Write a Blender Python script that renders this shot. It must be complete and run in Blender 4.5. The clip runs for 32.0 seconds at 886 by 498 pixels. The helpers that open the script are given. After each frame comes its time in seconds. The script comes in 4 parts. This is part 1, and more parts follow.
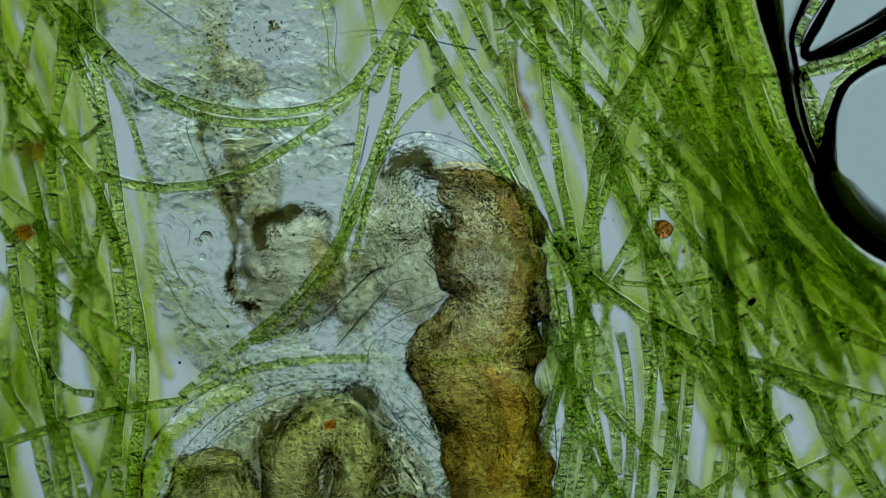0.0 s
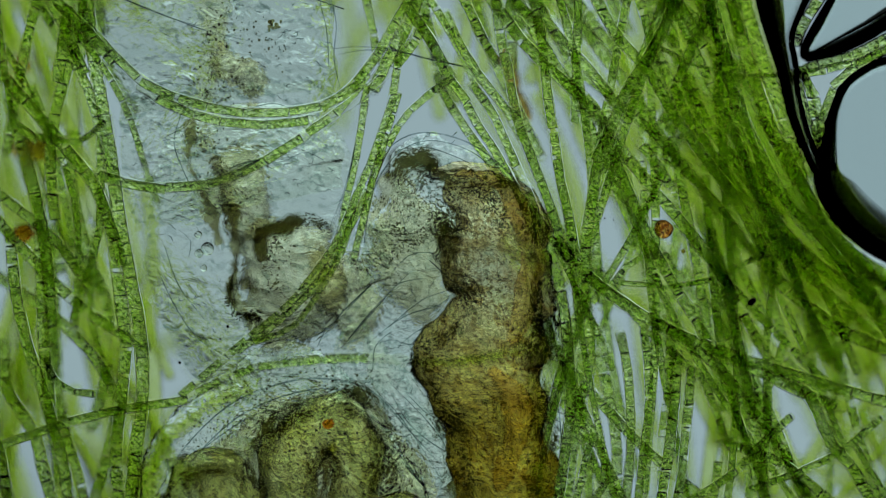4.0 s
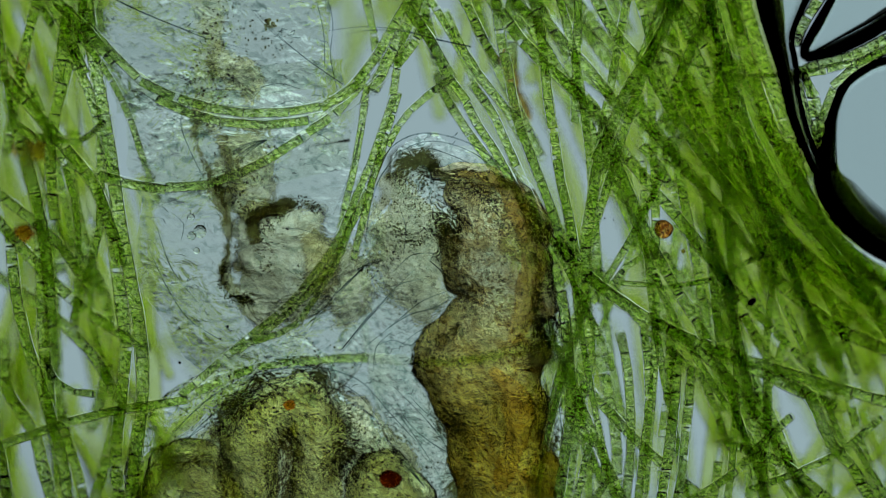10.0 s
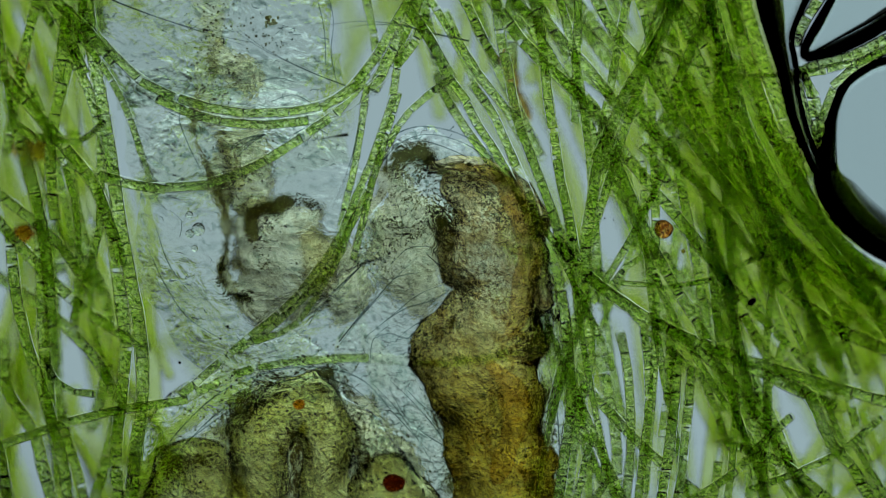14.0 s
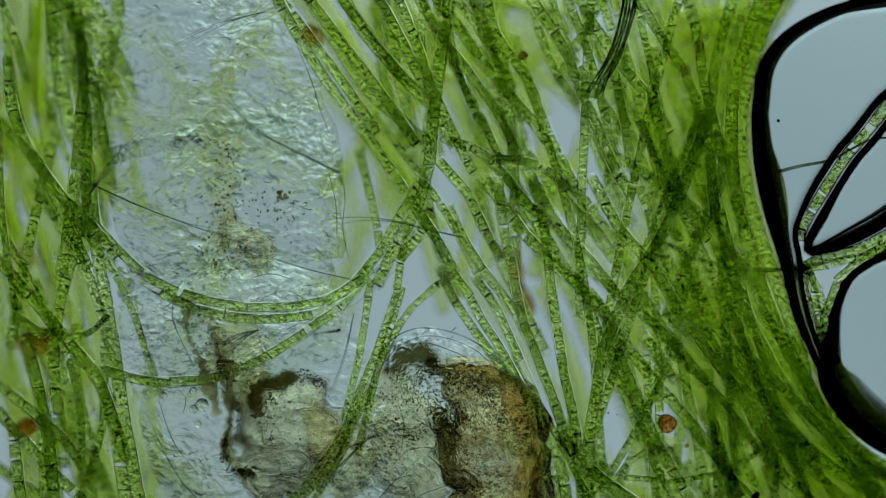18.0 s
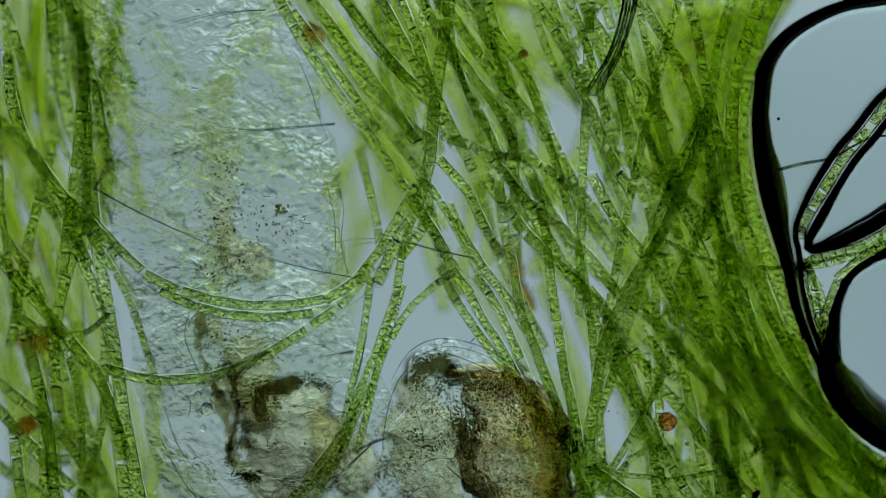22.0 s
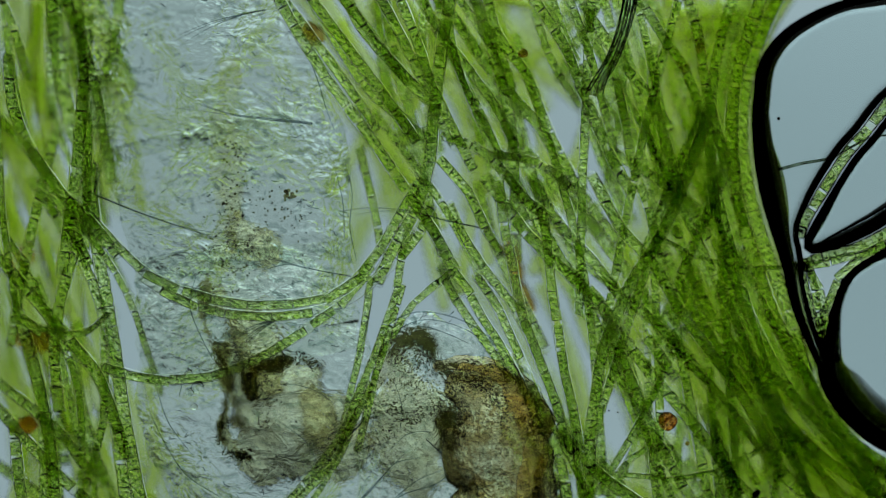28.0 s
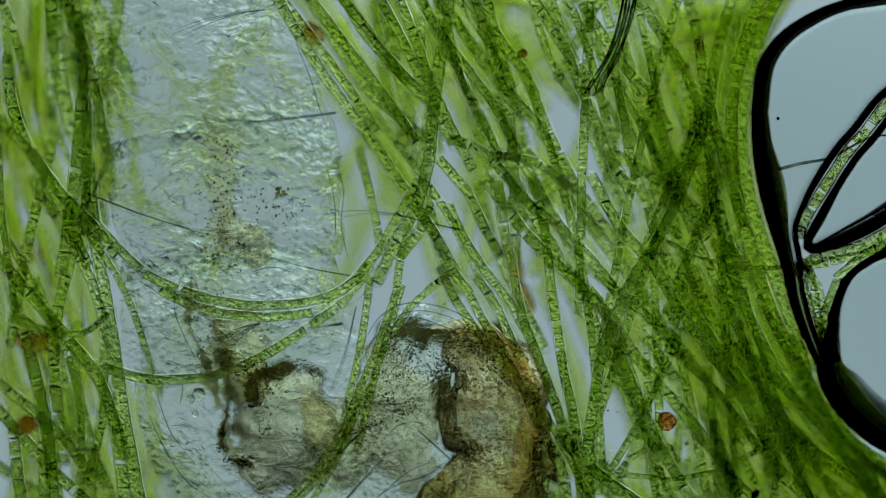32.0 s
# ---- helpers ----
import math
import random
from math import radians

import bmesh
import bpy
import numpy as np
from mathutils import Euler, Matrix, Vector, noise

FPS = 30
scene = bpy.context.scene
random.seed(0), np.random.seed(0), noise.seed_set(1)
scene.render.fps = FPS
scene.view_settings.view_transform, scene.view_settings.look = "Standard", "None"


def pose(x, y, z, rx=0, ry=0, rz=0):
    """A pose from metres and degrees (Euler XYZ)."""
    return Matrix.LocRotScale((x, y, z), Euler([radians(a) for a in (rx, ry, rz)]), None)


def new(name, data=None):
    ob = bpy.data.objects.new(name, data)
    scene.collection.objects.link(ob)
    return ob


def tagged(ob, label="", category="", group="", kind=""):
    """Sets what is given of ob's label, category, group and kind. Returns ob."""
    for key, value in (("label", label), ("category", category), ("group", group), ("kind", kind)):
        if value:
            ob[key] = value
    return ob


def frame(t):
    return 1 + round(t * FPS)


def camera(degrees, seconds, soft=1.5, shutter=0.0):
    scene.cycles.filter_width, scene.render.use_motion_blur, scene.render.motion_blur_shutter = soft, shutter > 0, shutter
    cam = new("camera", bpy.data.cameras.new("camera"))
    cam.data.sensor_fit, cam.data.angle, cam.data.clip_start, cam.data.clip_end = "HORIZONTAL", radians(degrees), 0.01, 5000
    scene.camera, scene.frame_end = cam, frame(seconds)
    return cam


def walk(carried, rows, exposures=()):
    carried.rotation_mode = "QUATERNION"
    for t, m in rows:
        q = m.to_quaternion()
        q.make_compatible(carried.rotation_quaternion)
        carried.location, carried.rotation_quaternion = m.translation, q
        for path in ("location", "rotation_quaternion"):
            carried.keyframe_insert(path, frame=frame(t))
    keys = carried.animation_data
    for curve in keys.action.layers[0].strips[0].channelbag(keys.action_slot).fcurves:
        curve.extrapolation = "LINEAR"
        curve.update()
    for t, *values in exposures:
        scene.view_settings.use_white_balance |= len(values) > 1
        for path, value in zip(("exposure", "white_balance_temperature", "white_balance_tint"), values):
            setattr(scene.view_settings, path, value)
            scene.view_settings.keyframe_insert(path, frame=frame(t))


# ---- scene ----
import collections


# Bright-field view through a microscope, built at a thousand times its size: one micrometre on the slide is one
# millimetre here. Places are given in micrometres, x to the right and y down, from a corner of the field.
# ---- camera ----
# a nearly telecentric objective: the sharp layer, 0.18 above the slide's face, is 1.568 across
LENS = 2.0
SHARP = 0.18
FAR = SHARP + 0.784 / math.tan(radians(LENS / 2))
cam = camera(LENS, 32.0, soft=0.36)
cam.data.dof.use_dof = True
cam.data.dof.focus_distance = FAR - SHARP
cam.data.dof.aperture_fstop = 0.29


def stage(t, dx, dy):
    """The slide pushed by dx, dy micrometres, seen as the lens going the other way."""
    return t, pose(-dx / 1000, dy / 1000, FAR)


walk(cam, [stage(0, 0, 0), stage(14.4, 0, 0), stage(14.8, 0, 3), stage(15.2, 0, 40), stage(15.6, 0, 105), stage(16, 0, 180), stage(16.5, 0, 269),
           stage(16.8, 3, 332), stage(17, 4.5, 351), stage(17.5, 5, 351), stage(18, 6.5, 344), stage(18.5, 6.5, 341), stage(21, 6.5, 341),
           stage(23, 7.5, 340), stage(29, 7, 340), stage(30, 6, 340), stage(32, 6, 340)], exposures=[(0, 0.0), (14.5, 0.0), (17, -0.1), (32, -0.12)])

# ---- light: the microscope's lamp below the slide, dark surroundings ----
world = bpy.data.worlds.new("dark_room")
world.use_nodes = True
world.node_tree.nodes["Background"].inputs[0].default_value = (0.5, 0.6, 0.55, 1)
world.node_tree.nodes["Background"].inputs[1].default_value = 0.018
scene.world = world
scene.cycles.transparent_max_bounces = 96
scene.cycles.max_bounces = 64
scene.cycles.transmission_bounces = 64
LAMP = (0.295, 0.405, 0.438)
LAMP_STRENGTH = 1.0


# ---- materials ----
def graph(name):
    mat = bpy.data.materials.new(name)
    mat.use_nodes = True
    tree = mat.node_tree
    tree.nodes.clear()

    def add(kind, **given):
        node = tree.nodes.new(kind)
        for key, value in given.items():
            if key == "op":
                node.operation = value
            elif key == "blend":
                node.data_type, node.blend_type = "RGBA", value
            elif key in node.inputs:
                if hasattr(value, "is_output"):
                    tree.links.new(value, node.inputs[key])
                else:
                    node.inputs[key].default_value = value
        return node

    out = add("ShaderNodeOutputMaterial")
    return mat, tree, add, out


def rgba(c):
    return (c[0], c[1], c[2], 1)


def mapped(tree, add, fac, low, high, to_low=0.0, to_high=1.0):
    node = add("ShaderNodeMapRange")
    tree.links.new(fac, node.inputs[0])
    for i, v in zip((1, 2, 3, 4), (low, high, to_low, to_high)):
        node.inputs[i].default_value = v
    return node.outputs[0]


def blend(tree, add, fac, a, b, kind="MIX"):
    node = add("ShaderNodeMix", blend=kind)
    for key, v in ((0, fac), (6, a), (7, b)):
        if hasattr(v, "is_output"):
            tree.links.new(v, node.inputs[key])
        else:
            node.inputs[key].default_value = v
    return node.outputs[2]


def tissue(name, thin, dense, patch=25.0, grain=120.0, cover=(0.35, 0.65), grains=None, grain_cover=(0.6, 0.7), rim=2.5, rim_most=0.9,
           bump=0.0, bump_scale=60.0, stretch=(1, 1, 1), moving=False, vary=0.0, gloss=(0.5, 0.55, 0.5), lines=None, painted_relief=(), toward=None, patchy=0.0, bends=0.0, calm=0.0, bump_detail=3.0):
    """A wet see-through tissue: what passes through it is tinted, thin and dense patches and dark grains alternate, and its steep sides shine."""
    mat, tree, add, out = graph(name)
    if moving:
        place = add("ShaderNodeTexCoord").outputs["Object"]
    else:
        place = add("ShaderNodeNewGeometry").outputs["Position"]
    shifted = add("ShaderNodeMapping", Vector=place)
    shifted.inputs["Scale"].default_value = stretch
    place = shifted.outputs[0]
    big = add("ShaderNodeTexNoise", Vector=place, Scale=patch, Detail=3.0, Roughness=0.6)
    colour = blend(tree, add, mapped(tree, add, big.outputs["Fac"], *cover), rgba(thin), rgba(dense))
    if toward:
        # another pigment further along the body
        start, stop, other = toward
        apart = add("ShaderNodeSeparateXYZ", Vector=place)
        wander = add("ShaderNodeMath", op="MULTIPLY_ADD")
        tree.links.new(big.outputs["Fac"], wander.inputs[0])
        wander.inputs[1].default_value = 0.25
        tree.links.new(apart.outputs["Y"], wander.inputs[2])
        colour = blend(tree, add, mapped(tree, add, wander.outputs[0], start, stop), colour, rgba(other), "MULTIPLY")
    if grains:
        fine = add("ShaderNodeTexNoise", Vector=place, Scale=grain, Detail=2.0, Roughness=0.7)
        colour = blend(tree, add, mapped(tree, add, fine.outputs["Fac"], *grain_cover), colour, rgba(grains))
    for scale, shift, low, high, ink in painted_relief:
        # shaded sides of ripples painted into the tint: a noise less its shifted copy
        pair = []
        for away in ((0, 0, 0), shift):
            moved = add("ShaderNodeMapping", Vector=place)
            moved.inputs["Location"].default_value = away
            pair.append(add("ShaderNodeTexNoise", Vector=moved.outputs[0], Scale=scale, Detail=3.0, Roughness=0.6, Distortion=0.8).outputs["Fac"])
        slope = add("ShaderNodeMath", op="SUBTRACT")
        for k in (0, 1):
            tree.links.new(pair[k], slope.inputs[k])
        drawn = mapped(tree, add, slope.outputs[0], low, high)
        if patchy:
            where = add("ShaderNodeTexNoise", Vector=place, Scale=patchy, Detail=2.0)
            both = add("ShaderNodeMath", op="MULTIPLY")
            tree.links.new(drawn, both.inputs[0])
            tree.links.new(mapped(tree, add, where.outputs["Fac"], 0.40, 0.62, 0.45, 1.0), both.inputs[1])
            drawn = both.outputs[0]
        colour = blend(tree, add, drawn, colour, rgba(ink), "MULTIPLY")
    if lines:
        # fine winding membranes: the level lines of a noise, here and there
        scale, width, ink = lines
        level = add("ShaderNodeTexNoise", Vector=place, Scale=scale, Detail=1.5, Roughness=0.5, Distortion=0.6)
        away = add("ShaderNodeMath", op="SUBTRACT")
        tree.links.new(level.outputs["Fac"], away.inputs[0])
        away.inputs[1].default_value = 0.5
        size = add("ShaderNodeMath", op="ABSOLUTE")
        tree.links.new(away.outputs[0], size.inputs[0])
        where = add("ShaderNodeTexNoise", Vector=place, Scale=scale * 0.55, Detail=0.0)
        drawn = add("ShaderNodeMath", op="MULTIPLY")
        tree.links.new(mapped(tree, add, size.outputs[0], width * 0.4, width, 1, 0), drawn.inputs[0])
        tree.links.new(mapped(tree, add, where.outputs["Fac"], 0.43, 0.55), drawn.inputs[1])
        colour = blend(tree, add, drawn.outputs[0], colour, rgba(ink))
    if vary:
        own = add("ShaderNodeObjectInfo").outputs["Random"]
        colour = blend(tree, add, mapped(tree, add, own, 0, 1, 0, vary), colour, (0.9, 0.93, 0.85, 1))
    facing = add("ShaderNodeLayerWeight", Blend=0.5)
    if bends:
        clear = add("ShaderNodeBsdfRefraction", Color=colour, IOR=bends, Roughness=0.0)
    else:
        clear = add("ShaderNodeBsdfTransparent", Color=colour)
    shine = add("ShaderNodeBsdfGlossy", Color=rgba(gloss), Roughness=0.25)
    if bump:
        wave = add("ShaderNodeTexNoise", Vector=place, Scale=bump_scale, Detail=bump_detail, Roughness=0.6, Distortion=0.7)
        uneven = add("ShaderNodeBump", Strength=1.0, Distance=bump, Height=wave.outputs["Fac"])
        if calm:
            # the relief comes in patches, with smooth stretches between
            where = add("ShaderNodeTexNoise", Vector=place, Scale=calm, Detail=2.0)
            tree.links.new(mapped(tree, add, where.outputs["Fac"], 0.40, 0.62, 0.35, 1.0), uneven.inputs["Strength"])
        for node in (shine, clear) if bends else (shine,):
            tree.links.new(uneven.outputs[0], node.inputs["Normal"])
    steep = add("ShaderNodeMath", op="POWER")
    tree.links.new(facing.outputs["Facing"], steep.inputs[0])
    steep.inputs[1].default_value = rim
    mix = add("ShaderNodeMixShader")
    tree.links.new(mapped(tree, add, steep.outputs[0], 0, 1, 0, rim_most), mix.inputs[0])
    tree.links.new(clear.outputs[0], mix.inputs[1])
    tree.links.new(shine.outputs[0], mix.inputs[2])
    tree.links.new(mix.outputs[0], out.inputs[0])
    return mat


def glowing(name, colour, strength, slant=(0.25, 0.97), even=0.85, reach=2.3, most=2.4, least=0.05):
    """The condenser's light, let in obliquely: even in the middle, stronger towards the slant and weaker away from it."""
    mat, tree, add, out = graph(name)
    place = add("ShaderNodeTexCoord").outputs["Object"]
    along_slant = add("ShaderNodeVectorMath", op="DOT_PRODUCT")
    tree.links.new(place, along_slant.inputs[0])
    along_slant.inputs[1].default_value = (*slant, 0)
    up = mapped(tree, add, along_slant.outputs["Value"], even, reach, 1, most)
    down = mapped(tree, add, along_slant.outputs["Value"], -reach, -even, least, 1)
    both = add("ShaderNodeMath", op="MULTIPLY")
    tree.links.new(up, both.inputs[0])
    tree.links.new(down, both.inputs[1])
    power = add("ShaderNodeMath", op="MULTIPLY")
    tree.links.new(both.outputs[0], power.inputs[0])
    power.inputs[1].default_value = strength
    cloud = add("ShaderNodeTexNoise", Vector=place, Scale=0.3, Detail=1.0)
    tint = blend(tree, add, mapped(tree, add, cloud.outputs["Fac"], 0.3, 0.7), rgba([c * 0.95 for c in colour]), rgba([c * 1.05 for c in colour]))
    glow = add("ShaderNodeEmission", Color=tint, Strength=power.outputs[0])
    tree.links.new(glow.outputs[0], out.inputs[0])
    return mat


def air(name, bending):
    mat, tree, add, out = graph(name)
    glass = add("ShaderNodeBsdfRefraction", IOR=bending, Roughness=0.0, Color=(0.92, 0.95, 0.95, 1))
    tree.links.new(glass.outputs[0], out.inputs[0])
    return mat


M_lamp = glowing("lamp_glow", LAMP, LAMP_STRENGTH)
M_slide = tissue("slide_glass", (0.99, 0.995, 0.99), (0.98, 0.99, 0.985), patch=3, rim=4)
M_wall = tissue("cell_wall", (0.995, 0.998, 0.97), (0.975, 0.988, 0.90), patch=18, rim=5.0, rim_most=0.12, bump=0.001, bump_scale=90, gloss=(0.3, 0.34, 0.32), bends=1.03)
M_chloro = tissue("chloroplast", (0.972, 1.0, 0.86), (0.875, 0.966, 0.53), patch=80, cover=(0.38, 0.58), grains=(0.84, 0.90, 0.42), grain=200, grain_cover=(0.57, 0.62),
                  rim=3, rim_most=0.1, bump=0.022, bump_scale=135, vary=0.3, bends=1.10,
                  painted_relief=((150, (0.0015, 0.004, 0), 0.07, 0.12, (0.38, 0.50, 0.20)),))
M_green = tissue("green_strand", (0.97, 0.99, 0.78), (0.92, 0.963, 0.57), patch=16, cover=(0.3, 0.65), rim=3, rim_most=0.15)
M_septum = tissue("cross_wall", (0.52, 0.58, 0.52), (0.24, 0.30, 0.26), patch=60, rim=3, rim_most=0.5)
M_bubble = air("air", 0.75)
# the ripple shade of skin and gut is painted into their tints
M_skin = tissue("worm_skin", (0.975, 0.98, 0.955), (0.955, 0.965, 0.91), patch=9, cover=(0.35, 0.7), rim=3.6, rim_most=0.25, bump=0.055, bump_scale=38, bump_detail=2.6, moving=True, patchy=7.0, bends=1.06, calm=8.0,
                stretch=(0.75, 1, 1), painted_relief=((12, (0.008, 0.026, 0), 0.02, 0.20, (0.95, 0.97, 0.96)), (46, (0.004, 0.010, 0), 0.09, 0.17, (0.66, 0.73, 0.71))))
M_front = tissue("darker_front_skin", (0.935, 0.945, 0.915), (0.90, 0.92, 0.87), patch=7, cover=(0.35, 0.7), rim=3.6, rim_most=0.25, bump=0.058, bump_scale=34, bump_detail=2.4, moving=True, patchy=6.0, bends=1.075, calm=7.0,
                 stretch=(0.8, 1, 1), painted_relief=((10, (0.008, 0.026, 0), 0.02, 0.20, (0.93, 0.95, 0.94)), (40, (0.005, 0.010, 0), 0.10, 0.18, (0.60, 0.66, 0.64))))
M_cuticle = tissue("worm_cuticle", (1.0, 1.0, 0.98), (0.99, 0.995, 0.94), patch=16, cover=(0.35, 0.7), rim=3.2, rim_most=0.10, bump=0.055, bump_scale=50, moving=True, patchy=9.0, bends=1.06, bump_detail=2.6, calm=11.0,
                   painted_relief=((18, (0.016, 0.012, 0), 0.0, 0.20, (0.90, 0.94, 0.93)), (54, (0.007, 0.005, 0), 0.09, 0.17, (0.62, 0.69, 0.67))))
# fine layer: painted ripple shade; broad layer: the gut's brown mottling
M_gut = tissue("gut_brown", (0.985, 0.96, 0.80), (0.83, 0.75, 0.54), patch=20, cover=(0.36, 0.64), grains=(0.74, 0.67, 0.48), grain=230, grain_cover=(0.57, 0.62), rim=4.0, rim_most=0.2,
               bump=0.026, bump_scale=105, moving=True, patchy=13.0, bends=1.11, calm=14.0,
               painted_relief=((110, (0.003, 0.005, 0), 0.07, 0.12, (0.50, 0.43, 0.28)), (22, (0.014, 0.010, 0), 0.02, 0.12, (0.74, 0.63, 0.42))), toward=(-0.38, -0.62, (0.97, 0.87, 0.39)))
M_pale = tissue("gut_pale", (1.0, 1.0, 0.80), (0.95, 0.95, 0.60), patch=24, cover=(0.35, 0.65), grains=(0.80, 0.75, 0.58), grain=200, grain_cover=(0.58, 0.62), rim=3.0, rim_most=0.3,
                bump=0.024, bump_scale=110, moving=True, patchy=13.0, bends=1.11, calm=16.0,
                painted_relief=((110, (0.003, 0.005, 0), 0.07, 0.12, (0.55, 0.52, 0.38)), (26, (0.012, 0.008, 0), 0.04, 0.14, (0.88, 0.84, 0.66))))
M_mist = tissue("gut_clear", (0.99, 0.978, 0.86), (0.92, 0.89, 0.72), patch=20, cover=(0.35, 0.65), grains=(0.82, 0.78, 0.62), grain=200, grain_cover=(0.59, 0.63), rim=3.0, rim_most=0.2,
                moving=True, bump=0.017, bump_scale=90, bends=1.08, painted_relief=((90, (0.003, 0.005, 0), 0.08, 0.13, (0.55, 0.52, 0.40)),))
M_faint = tissue("gut_faint", (1.0, 0.995, 0.95), (0.93, 0.91, 0.78), patch=24, cover=(0.4, 0.7), rim=4, rim_most=0.1, moving=True)
M_band = tissue("gut_band", (0.86, 0.85, 0.68), (0.50, 0.48, 0.31), patch=24, cover=(0.38, 0.66), rim=4, rim_most=0.15, moving=True, grains=(0.5, 0.45, 0.3), grain=150, grain_cover=(0.56, 0.63))
M_slit = tissue("dark_slit", (0.56, 0.52, 0.32), (0.34, 0.31, 0.17), patch=20, rim=4, rim_most=0.2, moving=True)
M_amber = tissue("amber", (0.95, 0.66, 0.25), (0.72, 0.38, 0.08), patch=80, rim=2.5, rim_most=0.5, moving=True)
M_dark = tissue("dark_tissue", (0.58, 0.57, 0.36), (0.30, 0.305, 0.15), patch=26, cover=(0.35, 0.6), grains=(0.3, 0.25, 0.15), grain=120, grain_cover=(0.52, 0.62), rim=4, rim_most=0.2, moving=True)
M_inner = tissue("inner_wall", (1.0, 1.0, 0.99), (0.98, 0.985, 0.96), patch=16, rim=3.5, rim_most=0.12, moving=True)
M_tan = tissue("tan_fold", (0.985, 0.93, 0.80), (0.92, 0.81, 0.62), patch=18, cover=(0.35, 0.65), rim=3, rim_most=0.15, moving=True, bump=0.02, bump_scale=40, bends=1.04)
M_fold = tissue("skin_fold", (0.90, 0.93, 0.93), (0.60, 0.66, 0.66), patch=40, rim=3, rim_most=0.6, moving=True)
M_cyst = tissue("cyst", (1.0, 0.82, 0.52), (0.84, 0.48, 0.18), patch=70, cover=(0.35, 0.6), grains=(0.4, 0.15, 0.03), grain=200, grain_cover=(0.55, 0.65), rim=2.4, rim_most=0.6, bump=0.03, bump_scale=110, bends=1.06,
                moving=True, lines=(90, 0.04, (0.35, 0.12, 0.03)))
M_grain = tissue("dark_grains", (0.66, 0.66, 0.50), (0.34, 0.34, 0.23), patch=50, rim=2.5, rim_most=0.5, moving=True)
M_bristle = tissue("bristle", (0.76, 0.81, 0.82), (0.50, 0.56, 0.59), patch=20, rim=2, rim_most=0.7, moving=True)
M_red = tissue("red_brown", (0.58, 0.26, 0.08), (0.32, 0.10, 0.025), patch=90, cover=(0.35, 0.6), rim=2, moving=True)
M_olive = tissue("olive_brown", (0.86, 0.76, 0.42), (0.56, 0.42, 0.16), patch=70, cover=(0.4, 0.6), rim=3, rim_most=0.4, bump=0.03, bump_scale=110, bends=1.06)
M_black = tissue("black_speck", (0.02, 0.02, 0.02), (0.04, 0.03, 0.02), patch=90, rim=2)
M_stalk = tissue("dead_stalk", (0.90, 0.92, 0.84), (0.62, 0.68, 0.54), patch=30, stretch=(3, 1, 1), cover=(0.4, 0.6), rim=2.5, rim_most=0.6, bump=0.03, bump_scale=60, bends=1.08)
M_fibre = tissue("dark_fibre", (0.56, 0.60, 0.50), (0.28, 0.32, 0.26), patch=40, rim=2, rim_most=0.6)


# ---- building helpers ----
def P(x, y, z=0.0):
    return Vector(((x - 784) / 1000, (441 - y) / 1000, z))


def part(name, bm, material, parent=None, label="", m=None):
    me = bpy.data.meshes.new(name)
    if isinstance(bm, bmesh.types.BMesh):
        bm.normal_update()
        bm.to_mesh(me)
        bm.free()
    else:
        me.from_pydata(*bm)
    me.materials.append(material)
    for poly in me.polygons:
        poly.use_smooth = True
    return placed(name, me, parent, label, m)


def placed(name, me, parent=None, label="", m=None):
    ob = new(name, me)
    if parent:
        ob.parent = parent
    if m is not None:
        ob.matrix_basis = m
    if label:
        ob["label"] = label
    return ob


def smooth_path(points, step=0.012):
    """Points along a Catmull-Rom line through points, evenly spaced; the last coordinates beyond x, y, z are carried along."""
    pts = [np.array(p, float) for p in points]
    if len(pts) == 2:
        pts = [pts[0], (pts[0] + pts[1]) / 2, pts[1]]
    ext = [2 * pts[0] - pts[1]] + pts + [2 * pts[-1] - pts[-2]]
    fine = []
    for a, b, c, d in zip(ext, ext[1:], ext[2:], ext[3:]):
        for u in np.linspace(0, 1, 16, endpoint=False):
            fine.append(0.5 * (2 * b + (c - a) * u + (2 * a - 5 * b + 4 * c - d) * u * u + (3 * b - a - 3 * c + d) * u ** 3))
    fine = np.array(fine + [pts[-1]])
    run = np.concatenate([[0], np.cumsum(np.linalg.norm(np.diff(fine[:, :3], axis=0), axis=1))])
    n = max(3, int(run[-1] / step) + 1)
    at = np.linspace(0, run[-1], n)
    return np.stack([np.interp(at, run, fine[:, k]) for k in range(fine.shape[1])], 1), run[-1]


